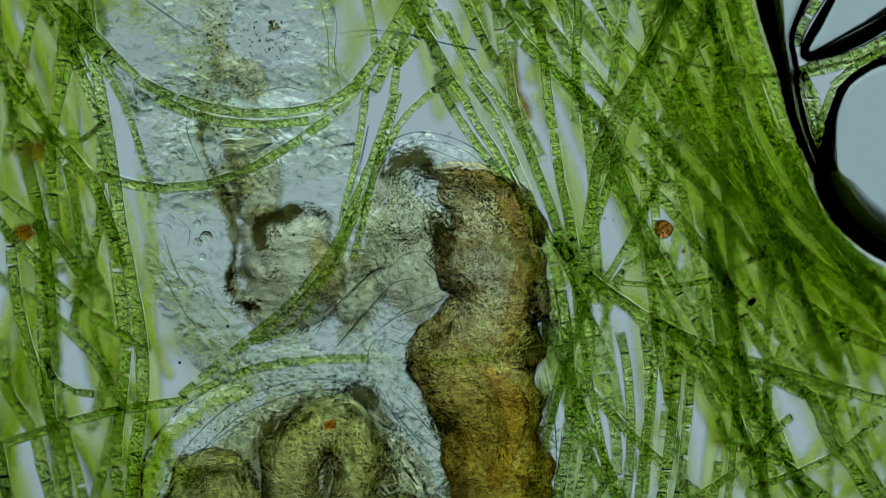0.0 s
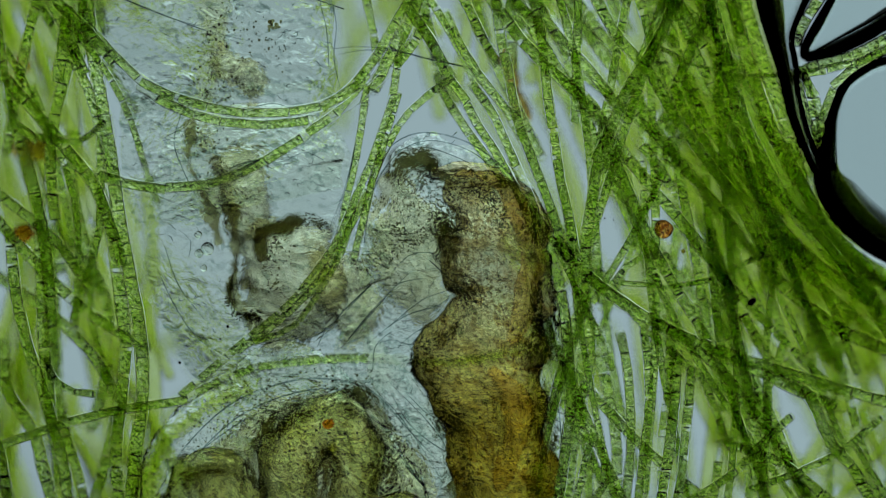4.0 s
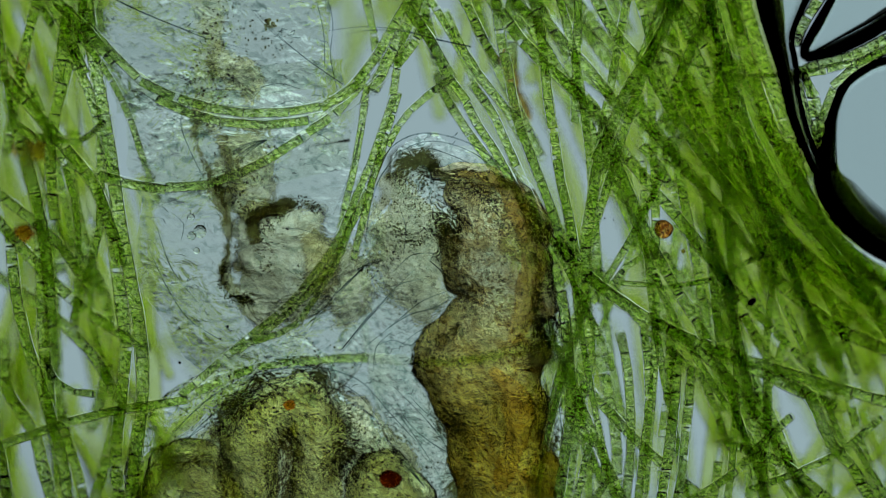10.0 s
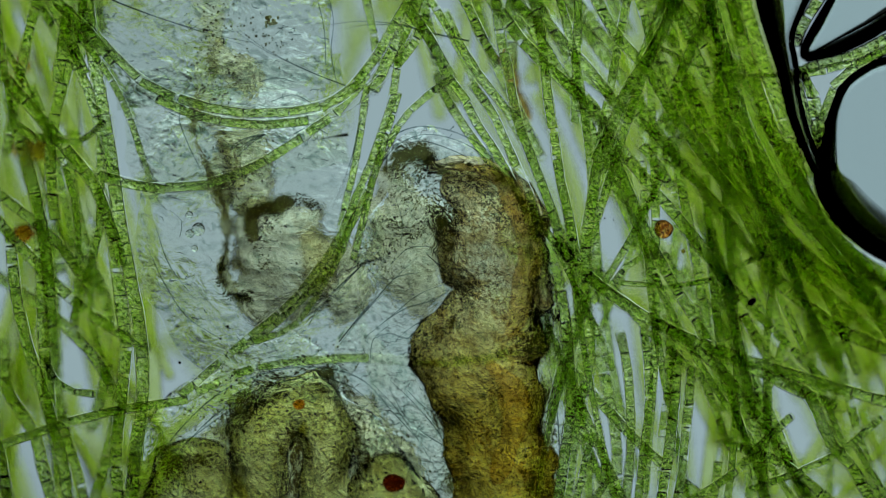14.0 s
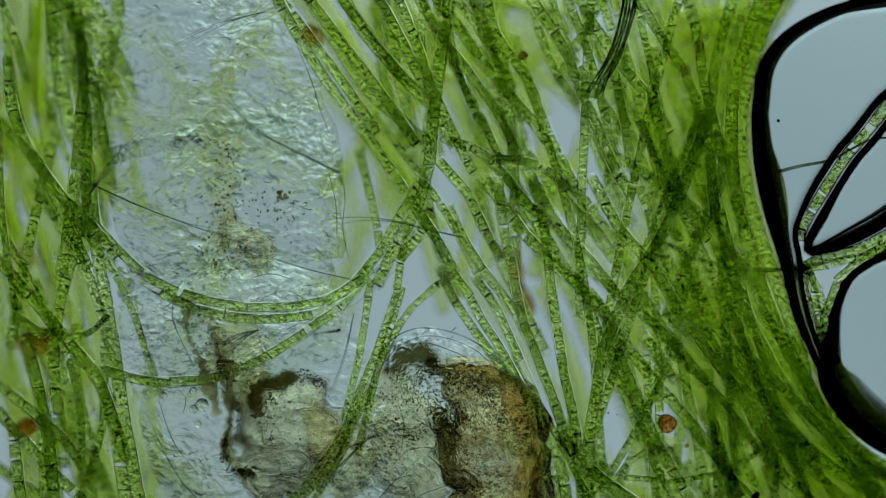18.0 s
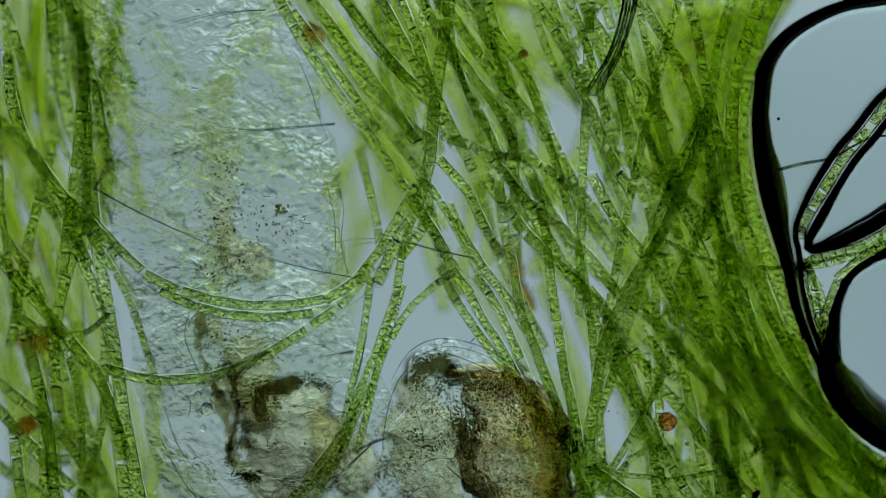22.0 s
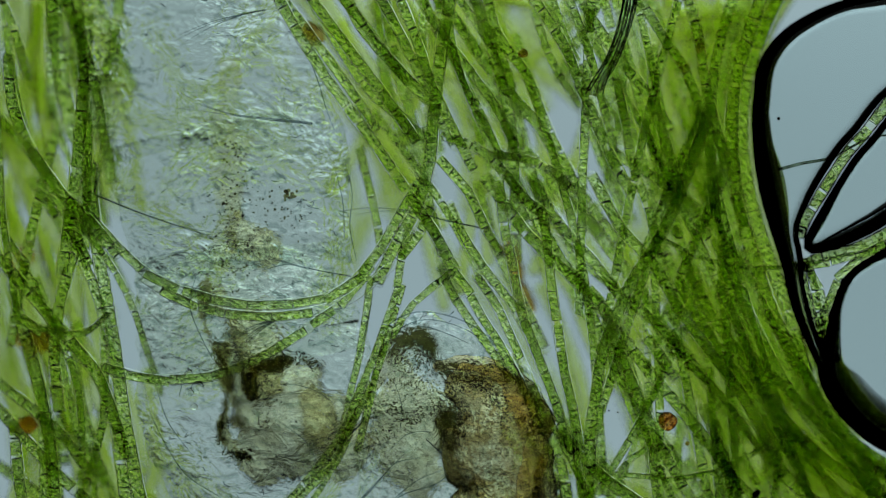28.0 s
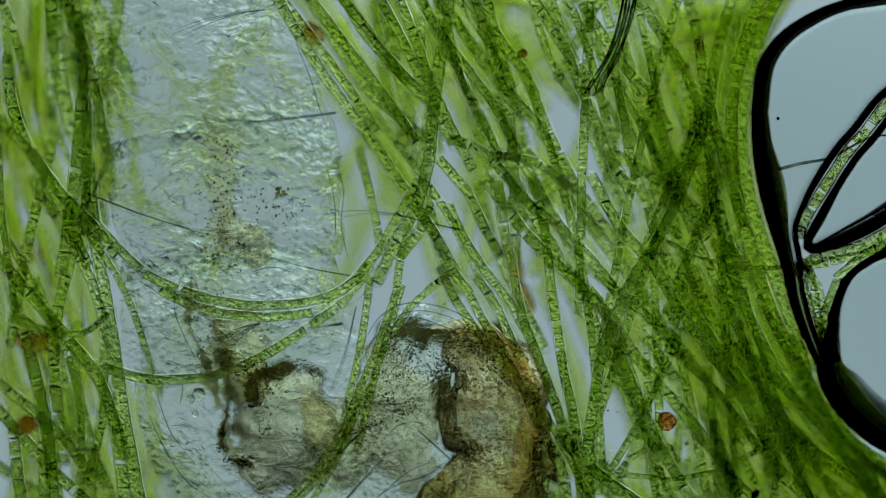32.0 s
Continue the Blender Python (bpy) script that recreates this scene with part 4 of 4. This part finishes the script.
body("dark_cap", M_dark, (262, 870, 12), (300, 810, 16), (360, 800, 16), (410, 820, 16), (425, 880, 14), parent=pouch_a, z=0.0, rough=0.03, sides=12)
body("dark_cap", M_dark, (390, 765, 16), (425, 712, 14), (480, 682, 11), (555, 664, 9), (605, 684, 14), (630, 720, 15), (632, 790, 15), (615, 830, 10), parent=pouch_b, z=0.0, rough=0.03, sides=12)
body("dark_cap", M_dark, (596, 850, 10), (640, 816, 13), (690, 806, 12), (728, 832, 9), parent=pouch_c, z=0.0, rough=0.03, sides=12)
body("dark_cap", M_slit, (529, 764, 7), (525, 792, 13), (522, 830, 16), (524, 880, 17), (526, 940, 17), parent=pouch_b, z=0.0, rough=0.03, sides=12)
part("red_spot", ball(P(697, 855, 0.17) - HOME, 0.019, 3, (1.1, 0.85, 0.6), rough=0.1, rings=10, sides=16), M_red, pouch_c, "dark red-brown droplet")
part("orange_spot", ball(P(530, 716, 0.17) - HOME, 0.011, 5, (1, 0.9, 0.6), rings=8, sides=12), M_amber, pouch_b, "orange speck")
part("eye_spot", joined([ball(P(491 + rng.gauss(0, 6), 2 + rng.gauss(0, 5), 0.18) - HOME, rng.uniform(0.002, 0.004), k) for k in range(16)]), M_band, chest, "small cluster of dark olive grains")

strewn("grains", M_grain, lobe, 900, (0.7, 1.5), (775, 345, 18), (790, 365, 18), (770, 370, 14), (800, 325, 14), (820, 320, 14), (840, 326, 12), (855, 345, 14), (872, 365, 16), (885, 385, 16), (780, 400, 14), (785, 430, 14), z=(0.17, 0.195), seed=12)
strewn("grains", M_grain, lobe, 1000, (0.6, 1.4), (850, 400, 60), (860, 470, 60), (880, 430, 60), (820, 510, 18), (835, 520, 16), (860, 550, 50), (800, 580, 40), (880, 590, 50), (765, 600, 20), seed=3)
strewn("grains", M_grain, bend, 420, (0.7, 1.6), (712, 312, 14), (735, 318, 14), (752, 300, 14), (700, 395, 9), (712, 408, 9), (728, 418, 10), (698, 340, 20), (740, 405, 12), (745, 345, 20), (690, 435, 12), z=(0.17, 0.195), seed=2)
strewn("grains", M_grain, bend, 420, (0.6, 1.5), (700, 350, 34), (725, 400, 36), (715, 450, 34), (680, 400, 30), (745, 330, 24), (660, 460, 24), seed=14)
strewn("grains", M_grain, bend, 640, (0.6, 1.4), (935, 680, 30), (810, 665, 40), (850, 800, 70), (780, 740, 20), (800, 700, 40), (940, 720, 20), seed=4)
strewn("grains", M_grain, flank, 760, (0.7, 1.6), (442, 372, 12), (450, 400, 14), (470, 400, 12), (485, 374, 12), (505, 360, 10), (530, 354, 10), (555, 362, 9), (460, 440, 16), (470, 470, 14), (437, 530, 10), (430, 524, 8), (398, 470, 8), (390, 500, 8), (405, 522, 8), (480, 400, 30), (560, 500, 40), z=(0.17, 0.195), seed=5)
strewn("grains", M_grain, waist, 220, (0.8, 2.0), (380, 215, 30), (420, 260, 50), (400, 290, 30), (430, 330, 30), seed=6)
strewn("grains", M_grain, chest, 300, (0.8, 2.0), (396, -70, 22), (402, -10, 26), (388, 45, 22), (412, 92, 26), (398, 130, 20), (480, 30, 30), (370, 100, 20), (440, 60, 60), (385, 20, 40), seed=7)
strewn("grains", M_grain, pouch_b, 700, (0.8, 2.0), (450, 720, 50), (560, 690, 50), (625, 760, 30), (480, 780, 60), (640, 830, 30), (570, 760, 60), seed=8)
strewn("grains", M_grain, pouch_a, 300, (0.8, 2.0), (340, 815, 50), (370, 870, 60), (300, 850, 40), seed=9)
strewn("grains", M_grain, pouch_c, 160, (0.8, 2.0), (650, 830, 30), (700, 880, 60), seed=11)
strewn("grains", M_grain, coil, 420, (0.8, 1.9), (380, 730, 40), (440, 700, 50), (680, 800, 40), (560, 675, 60), seed=10)
for x, y, r in ((335, 381, 7), (351, 406, 12), (336, 414, 8), (345, 440, 6)):
    part("droplet", ball(P(x, y, 0.19) - HOME, r / 1000, x, rough=0.05, rings=10, sides=16), M_cuticle, flank, "clear round droplet")

def bundle(parent, count, thick, z, fan, *points):
    """Bristles that spring from one place and fan out towards their tips."""
    r = random.Random(points[0][0] * 7 + count)
    n = len(points)
    for k in range(count):
        side = (k - (count - 1) / 2) * fan + r.uniform(-1, 1)
        cut = r.uniform(0.75, 1.0)
        pts = []
        for i, (x, y) in enumerate(points):
            (xa, ya), (xb, yb) = points[max(0, i - 1)], points[min(n - 1, i + 1)]
            d = math.hypot(xb - xa, yb - ya)
            u = i / (n - 1)
            px, py = points[0][0] + (x - points[0][0]) * (1 - (1 - cut) * u), points[0][1] + (y - points[0][1]) * (1 - (1 - cut) * u)
            pts.append((px - (yb - ya) / d * side * u, py + (xb - xa) / d * side * u))
        bristle(parent, thick * r.uniform(0.8, 1.2), z, *pts)


bundle(waist, 2, 2.8, 0.21, 3, (830, 75), (760, 60), (700, 45), (620, 38), (540, 45))
bundle(waist, 5, 2.8, 0.2, 6, (470, 240), (440, 252), (400, 280))
bundle(bend, 4, 1.7, 0.19, 2.5, (600, 605), (650, 545), (715, 480))
bundle(bend, 3, 1.7, 0.19, 2.5, (755, 450), (800, 490), (850, 535))
bundle(bend, 6, 1.7, 0.19, 3.5, (745, 850), (710, 805), (676, 755))
bundle(flank, 4, 1.7, 0.19, 3, (640, 470), (600, 510), (560, 560))
bundle(waist, 3, 1.6, 0.21, 4, (640, 210), (620, 300), (585, 400))


def tuft(count, thick, fan, shaft, length, *points):
    """A tuft of bristles that swings about its root; points: x, y from the root; the bristles part after the shaft."""
    root = part("bristle_tuft", ball((0, 0, 0), 0.0014, 3, (1, 1, 0.6)), M_bristle, worm, "tuft of stiff clear bristles")
    r = random.Random(count * 31 + length)
    for k in range(count):
        side = (k - (count - 1) / 2) * fan + r.uniform(-1, 1)
        cut = r.uniform(0.82, 1.0)
        pts = [Vector((x * cut / 1000, -(y + side * (0.08 + max(0, (abs(x) - shaft) / (length - shaft)))) / 1000, 0.004 * r.random())) for x, y in points]
        path, _ = smooth_path(pts, 0.012)
        part("bristle", tube(path, [thick / 2000 * (1 - 0.7 * i / len(path)) for i in range(len(path))], 6), M_bristle, root)
    return root


tuft_front = tuft(3, 1.7, 7, 40, 175, (0, 0), (-45, -3), (-110, -2), (-175, 8))
tuft_chest = tuft(4, 1.6, 13, 175, 245, (0, 0), (-70, 5), (-140, 9), (-190, 6), (-245, -6))
tuft_left = tuft(3, 1.8, 9, 230, 310, (0, 0), (100, 7), (200, 8), (260, 4), (310, -3))
tuft_waist = tuft(2, 1.8, 6, 120, 245, (0, 0), (-70, 5), (-140, 6), (-190, 4), (-245, -4))
tuft_side = tuft(4, 1.8, 7, 0, 165, (0, 0), (80, -4), (165, 2))
def fold_line(parent, thick, *points):
    path, _ = smooth_path([P(x, y, 0.185) - HOME for x, y in points], 0.012)
    n = len(path)
    part("skin_fold", tube(path, [thick / 3600 * math.sin(math.pi * (i + 1) / (n + 1)) ** 0.5 for i in range(n)], 6, cap=False), M_fold, parent)


fold_line(bend, 5, (655, 300), (690, 246), (745, 224), (820, 240), (885, 285), (925, 340))
fold_line(bend, 4, (668, 300), (705, 256), (760, 238), (830, 258), (880, 300))
fold_line(bend, 4, (700, 262), (745, 250), (790, 262), (830, 280))
fold_line(bend, 5, (640, 420), (650, 350), (668, 300), (690, 270))
fold_line(bend, 4, (935, 345), (965, 430), (975, 530), (968, 600))
fold_line(bend, 4, (968, 640), (985, 720), (990, 820), (985, 900))
fold_line(bend, 4, (680, 570), (720, 545), (770, 530), (810, 500))
fold_line(bend, 4, (660, 600), (690, 590), (720, 600), (740, 580))
fold_line(bend, 4, (690, 690), (720, 740), (770, 780), (815, 800))
fold_line(bend, 3, (720, 690), (750, 720), (790, 740))
fold_line(coil, 6, (262, 850), (310, 770), (390, 695), (480, 658), (560, 650), (640, 672), (700, 735), (760, 800))
fold_line(coil, 5, (285, 850), (330, 785), (400, 720), (480, 682), (560, 668), (630, 690), (680, 745))
fold_line(coil, 4, (320, 790), (380, 745), (430, 715), (500, 695))
fold_line(flank, 4, (262, 440), (290, 500), (330, 560), (390, 600))
fold_line(flank, 4, (275, 400), (300, 470), (345, 530))
fold_line(flank, 4, (500, 470), (540, 500), (560, 540), (545, 580))
fold_line(chest, 4, (590, -60), (604, 0), (600, 60), (612, 120))
fold_line(chest, 4, (575, -40), (588, 20), (590, 80))
fold_line(front, 4, (520, -260), (545, -200), (560, -150), (575, -110))
fold_line(waist, 4, (330, 160), (318, 210), (335, 260), (360, 310))

for piece, thick, lines in ((bend, 3.2, (((640, 602), (690, 562), (740, 522), (790, 502)), ((700, 602), (740, 572), (792, 558)), ((655, 645), (660, 602), (688, 576)), ((600, 612), (640, 560), (690, 502), (742, 452)),
                                         ((690, 470), (722, 440), (760, 436)), ((672, 522), (700, 492), (742, 482)), ((660, 680), (700, 722), (742, 782), (772, 832)), ((690, 672), (740, 722), (780, 772), (794, 822)),
                                         ((700, 352), (712, 392), (708, 440)), ((750, 610), (742, 632), (752, 660)))),
                            (waist, 3.4, (((480, 182), (520, 170), (562, 190)), ((300, 202), (330, 188), (362, 204)), ((520, 240), (550, 226), (582, 240)), ((450, 150), (492, 140), (530, 150)))),
                            (flank, 3.2, (((520, 400), (560, 412), (600, 440)), ((540, 560), (572, 540), (600, 500)), ((300, 372), (322, 392), (318, 420)), ((560, 440), (590, 470), (600, 500))))):
    for points in lines:
        fold_line(piece, thick, *points)

# ---- loose specks ----
def speck(name, x, y, r, material, label, squash=(1, 1, 0.7), z=0.19, turn=0):
    ob = part(name, ball((0, 0, 0), r / 1000, x, squash, rough=0.12, rings=12, sides=18), material)
    ob.location = P(x, y, z)
    ob.rotation_euler[2] = radians(turn)
    return tagged(ob, label, name.replace("_", " "))


speck("round_cyst", 1174, 406, 17, M_cyst, "round red-brown cyst among green algae", z=0.19)
speck("black_speck", 1331, 534, 9, M_black, "small black angular speck lying on algae", (1, 0.65, 0.7), turn=45)
speck("brown_speck", 1209, 445, 4, M_olive, "tiny dark speck beside the red cyst")
speck("brown_speck", 41, 412, 17, M_cyst, "blurred red-brown speck among algae", z=0.06)
speck("brown_speck", 35, 110, 18, M_cyst, "blurred red-brown speck among algae", z=-0.05)
speck("brown_speck", 55, 262, 26, M_olive, "blurred olive-brown clump among algae", (1.4, 1, 0.7), z=0.0)
speck("brown_speck", 546, -282, 17, M_olive, "brown grainy clump on an algae filament", (1.5, 0.9, 0.6), z=0.09, turn=-45)
speck("brown_speck", 1233, -258, 11, M_olive, "small orange-brown clump among algae", z=0.1)
speck("brown_speck", 1205, -222, 9, M_olive, "small orange-brown clump among algae", z=0.1)
speck("brown_speck", 905, 120, 15, M_olive, "brown blurred clump along an algae filament", (0.8, 3.2, 0.7), z=0.02, turn=14)
speck("brown_speck", 925, 185, 13, M_olive, "brown blurred clump along an algae filament", (0.8, 2.6, 0.7), z=0.02, turn=24)
for x, y, r in ((1070, 387, 1.6), (1086, 390, 1.4), (1371, -130, 3.0), (318, 642, 2.6), (403, 578, 2.6), (390, 600, 2), (1015, -78, 1.6), (1312, 757, 3)):
    speck("dust_grain", x, y, r, M_black, "tiny dark dust grain in the water")
speck("brown_speck", 919, -245, 8, M_olive, "small brown clump on algae", (1.2, 1, 0.7), z=0.19)
stalk = tagged(new("dead_stalk"), "dark frayed dead plant stalk across algae", "stalk")
stalk.location = P(1112, -390, 0.22)
spine = [(1114, -400), (1106, -330), (1092, -276), (1074, -232), (1054, -198), (1044, -178)]
path, _ = smooth_path([P(x, y, 0.185) - stalk.location for x, y in spine], 0.008)
part("core", tube(path, np.linspace(0.012, 0.010, len(path)), 14, tall=0.5, rough=0.003, rough_scale=60), M_stalk, stalk, "wrinkled see-through core")
for k in range(7):
    off = (-11, -9.5, -5, 1, 6, 9.5, 11)[k]
    pts = [(x + off * (1 + 0.25 * max(0, i - 3)) + rng.uniform(-1.5, 1.5), y + rng.uniform(-2, 2) + (rng.uniform(-4, 12) if i == 5 else 0) - abs(off) * 0.4 * (i == 5)) for i, (x, y) in enumerate(spine)]
    path, _ = smooth_path([P(x, y, 0.192 + 0.005 * math.sin(k * 2.2)) - stalk.location for x, y in pts], 0.008)
    part("fibre", tube(path, np.linspace(0.0021, 0.0010, len(path)) * rng.uniform(0.7, 1.3), 7, rough=0.001, rough_scale=90), M_fibre, stalk)
bristle_at = tagged(new("fine_hair"), "thin dark hair stuck in an air bubble", "hair")
bristle_at.location = P(1365, -38, 0.2)
path, _ = smooth_path([P(x, y, 0.2) - bristle_at.location for x, y in ((1365, -38), (1410, -50), (1462, -60), (1500, -80), (1540, -98), (1590, -100))], 0.01)
part("strand", tube(path, np.linspace(0.0032, 0.0016, len(path)), 6), M_fibre, bristle_at)


# ---- what moves ----
def motions():
    def drift(piece, *rows):
        walk(piece, [(t, Matrix.Translation((dx / 1000, -dy / 1000, 0))) for t, dx, dy in rows])

    drift(flank, (0, 14, 15), (0.5, 15, 17), (1, 17, 30), (1.5, 14, 17), (2, 11, 10), (2.5, 14, 30), (3, 15, 18), (3.5, 17, 41), (4.5, 14, 25), (5.5, 12, 20), (6, 20, 33),
          (6.5, 17, -5), (7, 15, 20), (7.5, 11, 27), (8, -8, 6), (8.5, -5, 14), (9, 0, 3), (9.5, 0, 0), (10, 3, 4), (10.5, 8, 30), (11, 0, -8), (11.5, -1, 3), (12, 0, 4),
          (12.5, 0, 0), (14.5, 0, 0), (16.5, 0, -32), (19.5, 0, -33), (20, 6, -20), (20.5, 2, -30), (21, 5, -12), (21.5, 0, -38), (22, 8, -22), (22.5, 0, -40), (23, 6, -28),
          (24, 2, -25), (25, 5, -18), (25.5, 0, -20), (26.5, 0, -15), (27.5, 3, -6), (28, -8, -60), (28.5, 0, -12), (29, 0, -28), (29.5, -10, -37), (30, -5, -44), (31, -3, -51), (32, -5, -47))
    drift(waist, (0, 12, 14), (0.5, 12, 14), (1, 2, 35), (1.5, 8, 0), (2, 12, 20), (2.5, -2, 30), (3, 0, 8), (3.5, -10, 45), (4.5, -10, 40), (5.5, -5, 38), (6, -20, 50), (6.5, 10, 5),
          (7, 5, 30), (7.5, 5, 35), (8, -10, 10), (8.5, -4, 22), (9, 8, 12), (9.5, 0, 5), (10, 2, 8), (10.5, 8, 38), (11, 2, 4), (12, 2, 5), (13, 0, 0), (14.5, -2, -2),
          (16.5, -20, 0), (19.5, -20, 2), (20, -28, 30), (20.5, -22, 0), (21, -14, 42), (21.5, -8, 8), (22, 2, 42), (22.5, 30, -10), (23, 34, 0), (23.5, 38, 0), (24, 28, 26),
          (24.5, 14, 20), (25, 20, 32), (25.5, 24, 45), (26.5, 24, 40), (27.5, 20, 28), (28, 10, -12), (28.5, 22, 28), (29, 6, 8), (29.5, -8, 0), (30, -10, -2), (31, -14, -5), (32, -16, -7))
    chest_rows = ((0, -8, 43), (1, -14, 52), (2, -8, 38), (3, -12, 42), (4.5, -6, 42), (6, 0, 43), (7, -4, 40), (8, -20, 30), (9, -18, 42), (10, -15, 40), (11, -15, 34), (12, -14, 36),
                  (13, -14, 35), (14.5, -14, 35), (15.5, -8, 20), (16.5, 0, 0), (19.5, 0, 0), (20, 9, 25), (20.5, 7, 8), (21, 1, 34), (21.5, -2, -20), (22, -3, 28), (22.5, -25, -34),
                  (23, 1, 12), (23.5, -6, -14), (24, -10, 12), (24.5, 6, 31), (25, 4, 25), (25.5, -16, 21), (26.5, -16, 5), (27.5, -16, -8), (28, 12, 2), (28.5, -13, 12),
                  (29, -8, -3), (29.5, -3, -2), (32, -2, -2))
    def swing(piece, *rows):
        walk(piece, [(t, Matrix.Translation(P(x, y, 0.2) - HOME) @ Matrix.Rotation(radians(a), 4, "Z")) for t, x, y, a in rows])

    swing(tuft_front, *((t, 462, -322, a) for t, a in ((0, 18), (16.5, 18), (19.5, 12), (20, 3), (21, 12), (21.5, 19), (22, 7), (22.5, 12), (23, 6), (23.5, 21), (24, 19), (24.5, 69), (25, 58), (25.5, 42),
                                                       (26.5, 22), (28, 16), (30, 10), (32, 12))))
    swing(tuft_chest, (0, 593, -10, -30), (14, 593, -10, -30), (16.5, 593, -37, -30), (20, 593, -39, -30), (20.5, 600, -37, -26), (21, 593, -45, -24), (21.5, 606, -148, 8), (22, 585, -121, 1), (22.5, 580, -84, -19),
          (23, 608, -99, -6), (23.5, 597, -140, 8), (24, 572, -140, 12), (24.5, 593, -146, 21), (25, 612, -130, 15), (25.5, 600, -128, 10), (26.5, 580, -124, 0), (28, 545, -121, -10), (29, 570, -132, -4), (30, 590, -142, 3), (32, 588, -140, 3))
    swing(tuft_left, (0, 160, -78, -35), (1, 160, -84, -38), (2, 160, -60, -32), (3, 160, -27, -17), (4.5, 160, -30, -23), (6, 160, -30, -28), (7, 160, -23, -25), (8, 160, -5, -9), (9, 160, -7, -12), (10, 160, -23, -22),
          (11, 160, 0, -6), (12, 160, -22, -19), (13, 160, -9, -16), (14, 160, -16, -18), (16.5, 158, -18, -20), (19, 154, -18, -20), (22, 156, -9, -24), (25, 152, -6, -20), (28, 150, 0, -18), (31, 148, 2, -17), (32, 148, 2, -17))
    swing(tuft_waist, (0, 604, -14, -25), (3, 606, 10, -24), (6, 610, 69, -25), (7, 610, 125, -34), (8, 600, 149, -42), (9, 611, 149, -38), (10, 606, 149, -39), (11, 610, 152, -31), (12, 609, 152, -24), (13, 611, 152, -27),
          (14, 611, 152, -26), (16.5, 612, 150, -20), (22, 614, 150, -15), (32, 612, 148, -15))
    swing(tuft_side, *((t, x, y, a) for t, x, y, a in ((0, 150, -2, 51), (16.5, 150, -2, 51), (20, 158, -8, 48), (20.5, 152, -26, 55), (21, 160, -4, 53), (21.5, 144, 4, 48), (22, 158, -2, 54), (22.5, 146, -22, 76),
                                                       (23, 160, -20, 55), (23.5, 144, -22, 37), (24, 148, -10, 36), (24.5, 75, -38, -4), (25, 78, -36, 0), (25.5, 100, -28, 20), (26.5, 140, -10, 50), (28, 160, 0, 75), (30, 158, 2, 62), (32, 158, 2, 60))))
    drift(chest, *chest_rows)
    drift(front, *((t, dx * 0.8, dy * 0.6) for t, dx, dy in chest_rows))
    bend_rows = ((0, -5, 10), (1, -5, 9), (2, 2, 13), (3, 0, 12), (3.5, 6, 14), (4.5, 2, 5), (6, 0, -3), (7, 6, -1), (8, -5, -10), (8.5, 14, 14), (9, 8, 6), (9.5, 0, 2), (10, 6, 12), (10.5, 0, 2),
                 (11, 2, 3), (12, 0, 1), (14.5, 0, 0), (16.5, -4, 13), (19.5, -4, 12), (20, -1, 16), (20.5, 0, 18), (21, -6, 24), (21.5, 28, 33), (22, 29, 35), (22.5, 23, 33), (23, 26, 25),
                 (24, 19, 25), (24.5, 36, 2), (25, 31, 5), (25.5, 5, 8), (26.5, -5, 15), (27.5, -13, 22), (28, -8, -12), (28.5, 13, 23), (29, 1, 17), (29.5, -28, -13), (30, 4, 0),
                 (30.5, -19, -12), (31, 13, -7), (31.5, 13, -7), (32, -21, -28))
    drift(bend, *bend_rows)
    # the brown bend of the gut slides inside the skin
    slip = ((0, 0, 0), (17, 0, 0), (20, 0, 0), (22, 2, -8), (24, 26, -10), (25, 26, 5), (26.5, 15, 20), (28, 9, 26), (28.5, 25, 27), (29, 27, 18), (29.5, 44, 9), (30, 22, 18), (30.5, 18, 3), (31, 36, 31), (32, 18, -20))
    drift(lobe, *((t, dx + np.interp(t, *zip(*((a, b) for a, b, _ in slip))), dy + np.interp(t, *zip(*((a, c) for a, _, c in slip)))) for t, dx, dy in bend_rows))
    coil_rows = ((0, 55, 36), (1, 52, 38), (2, 48, 36), (3, 49, 36), (4.5, 54, 32), (5.5, 58, 27), (6, 58, 29), (7, 52, 30), (7.5, 66, 35), (8, -20, 13), (8.5, 26, 24), (9, 14, 3), (9.5, -22, -5),
                 (10, -17, 1), (10.5, -8, 10), (11, -6, 1), (12, 1, 3), (13, 0, 0), (32, 0, 0))
    drift(pouch_b, *coil_rows)
    drift(pouch_a, *((t, dx * 0.6, dy * 0.5) for t, dx, dy in coil_rows))
    drift(coil, *((t, dx * 0.35, dy * 0.6) for t, dx, dy in coil_rows))
    drift(pouch_c, (0, 20, 70), (7, 20, 68), (7.5, 10, 60), (8, -10, -5), (8.5, 22, 20), (9, 26, 2), (9.5, -1, -16), (10, -6, -7), (10.5, -1, -3), (11, 0, 0), (32, 0, 0))


motions()
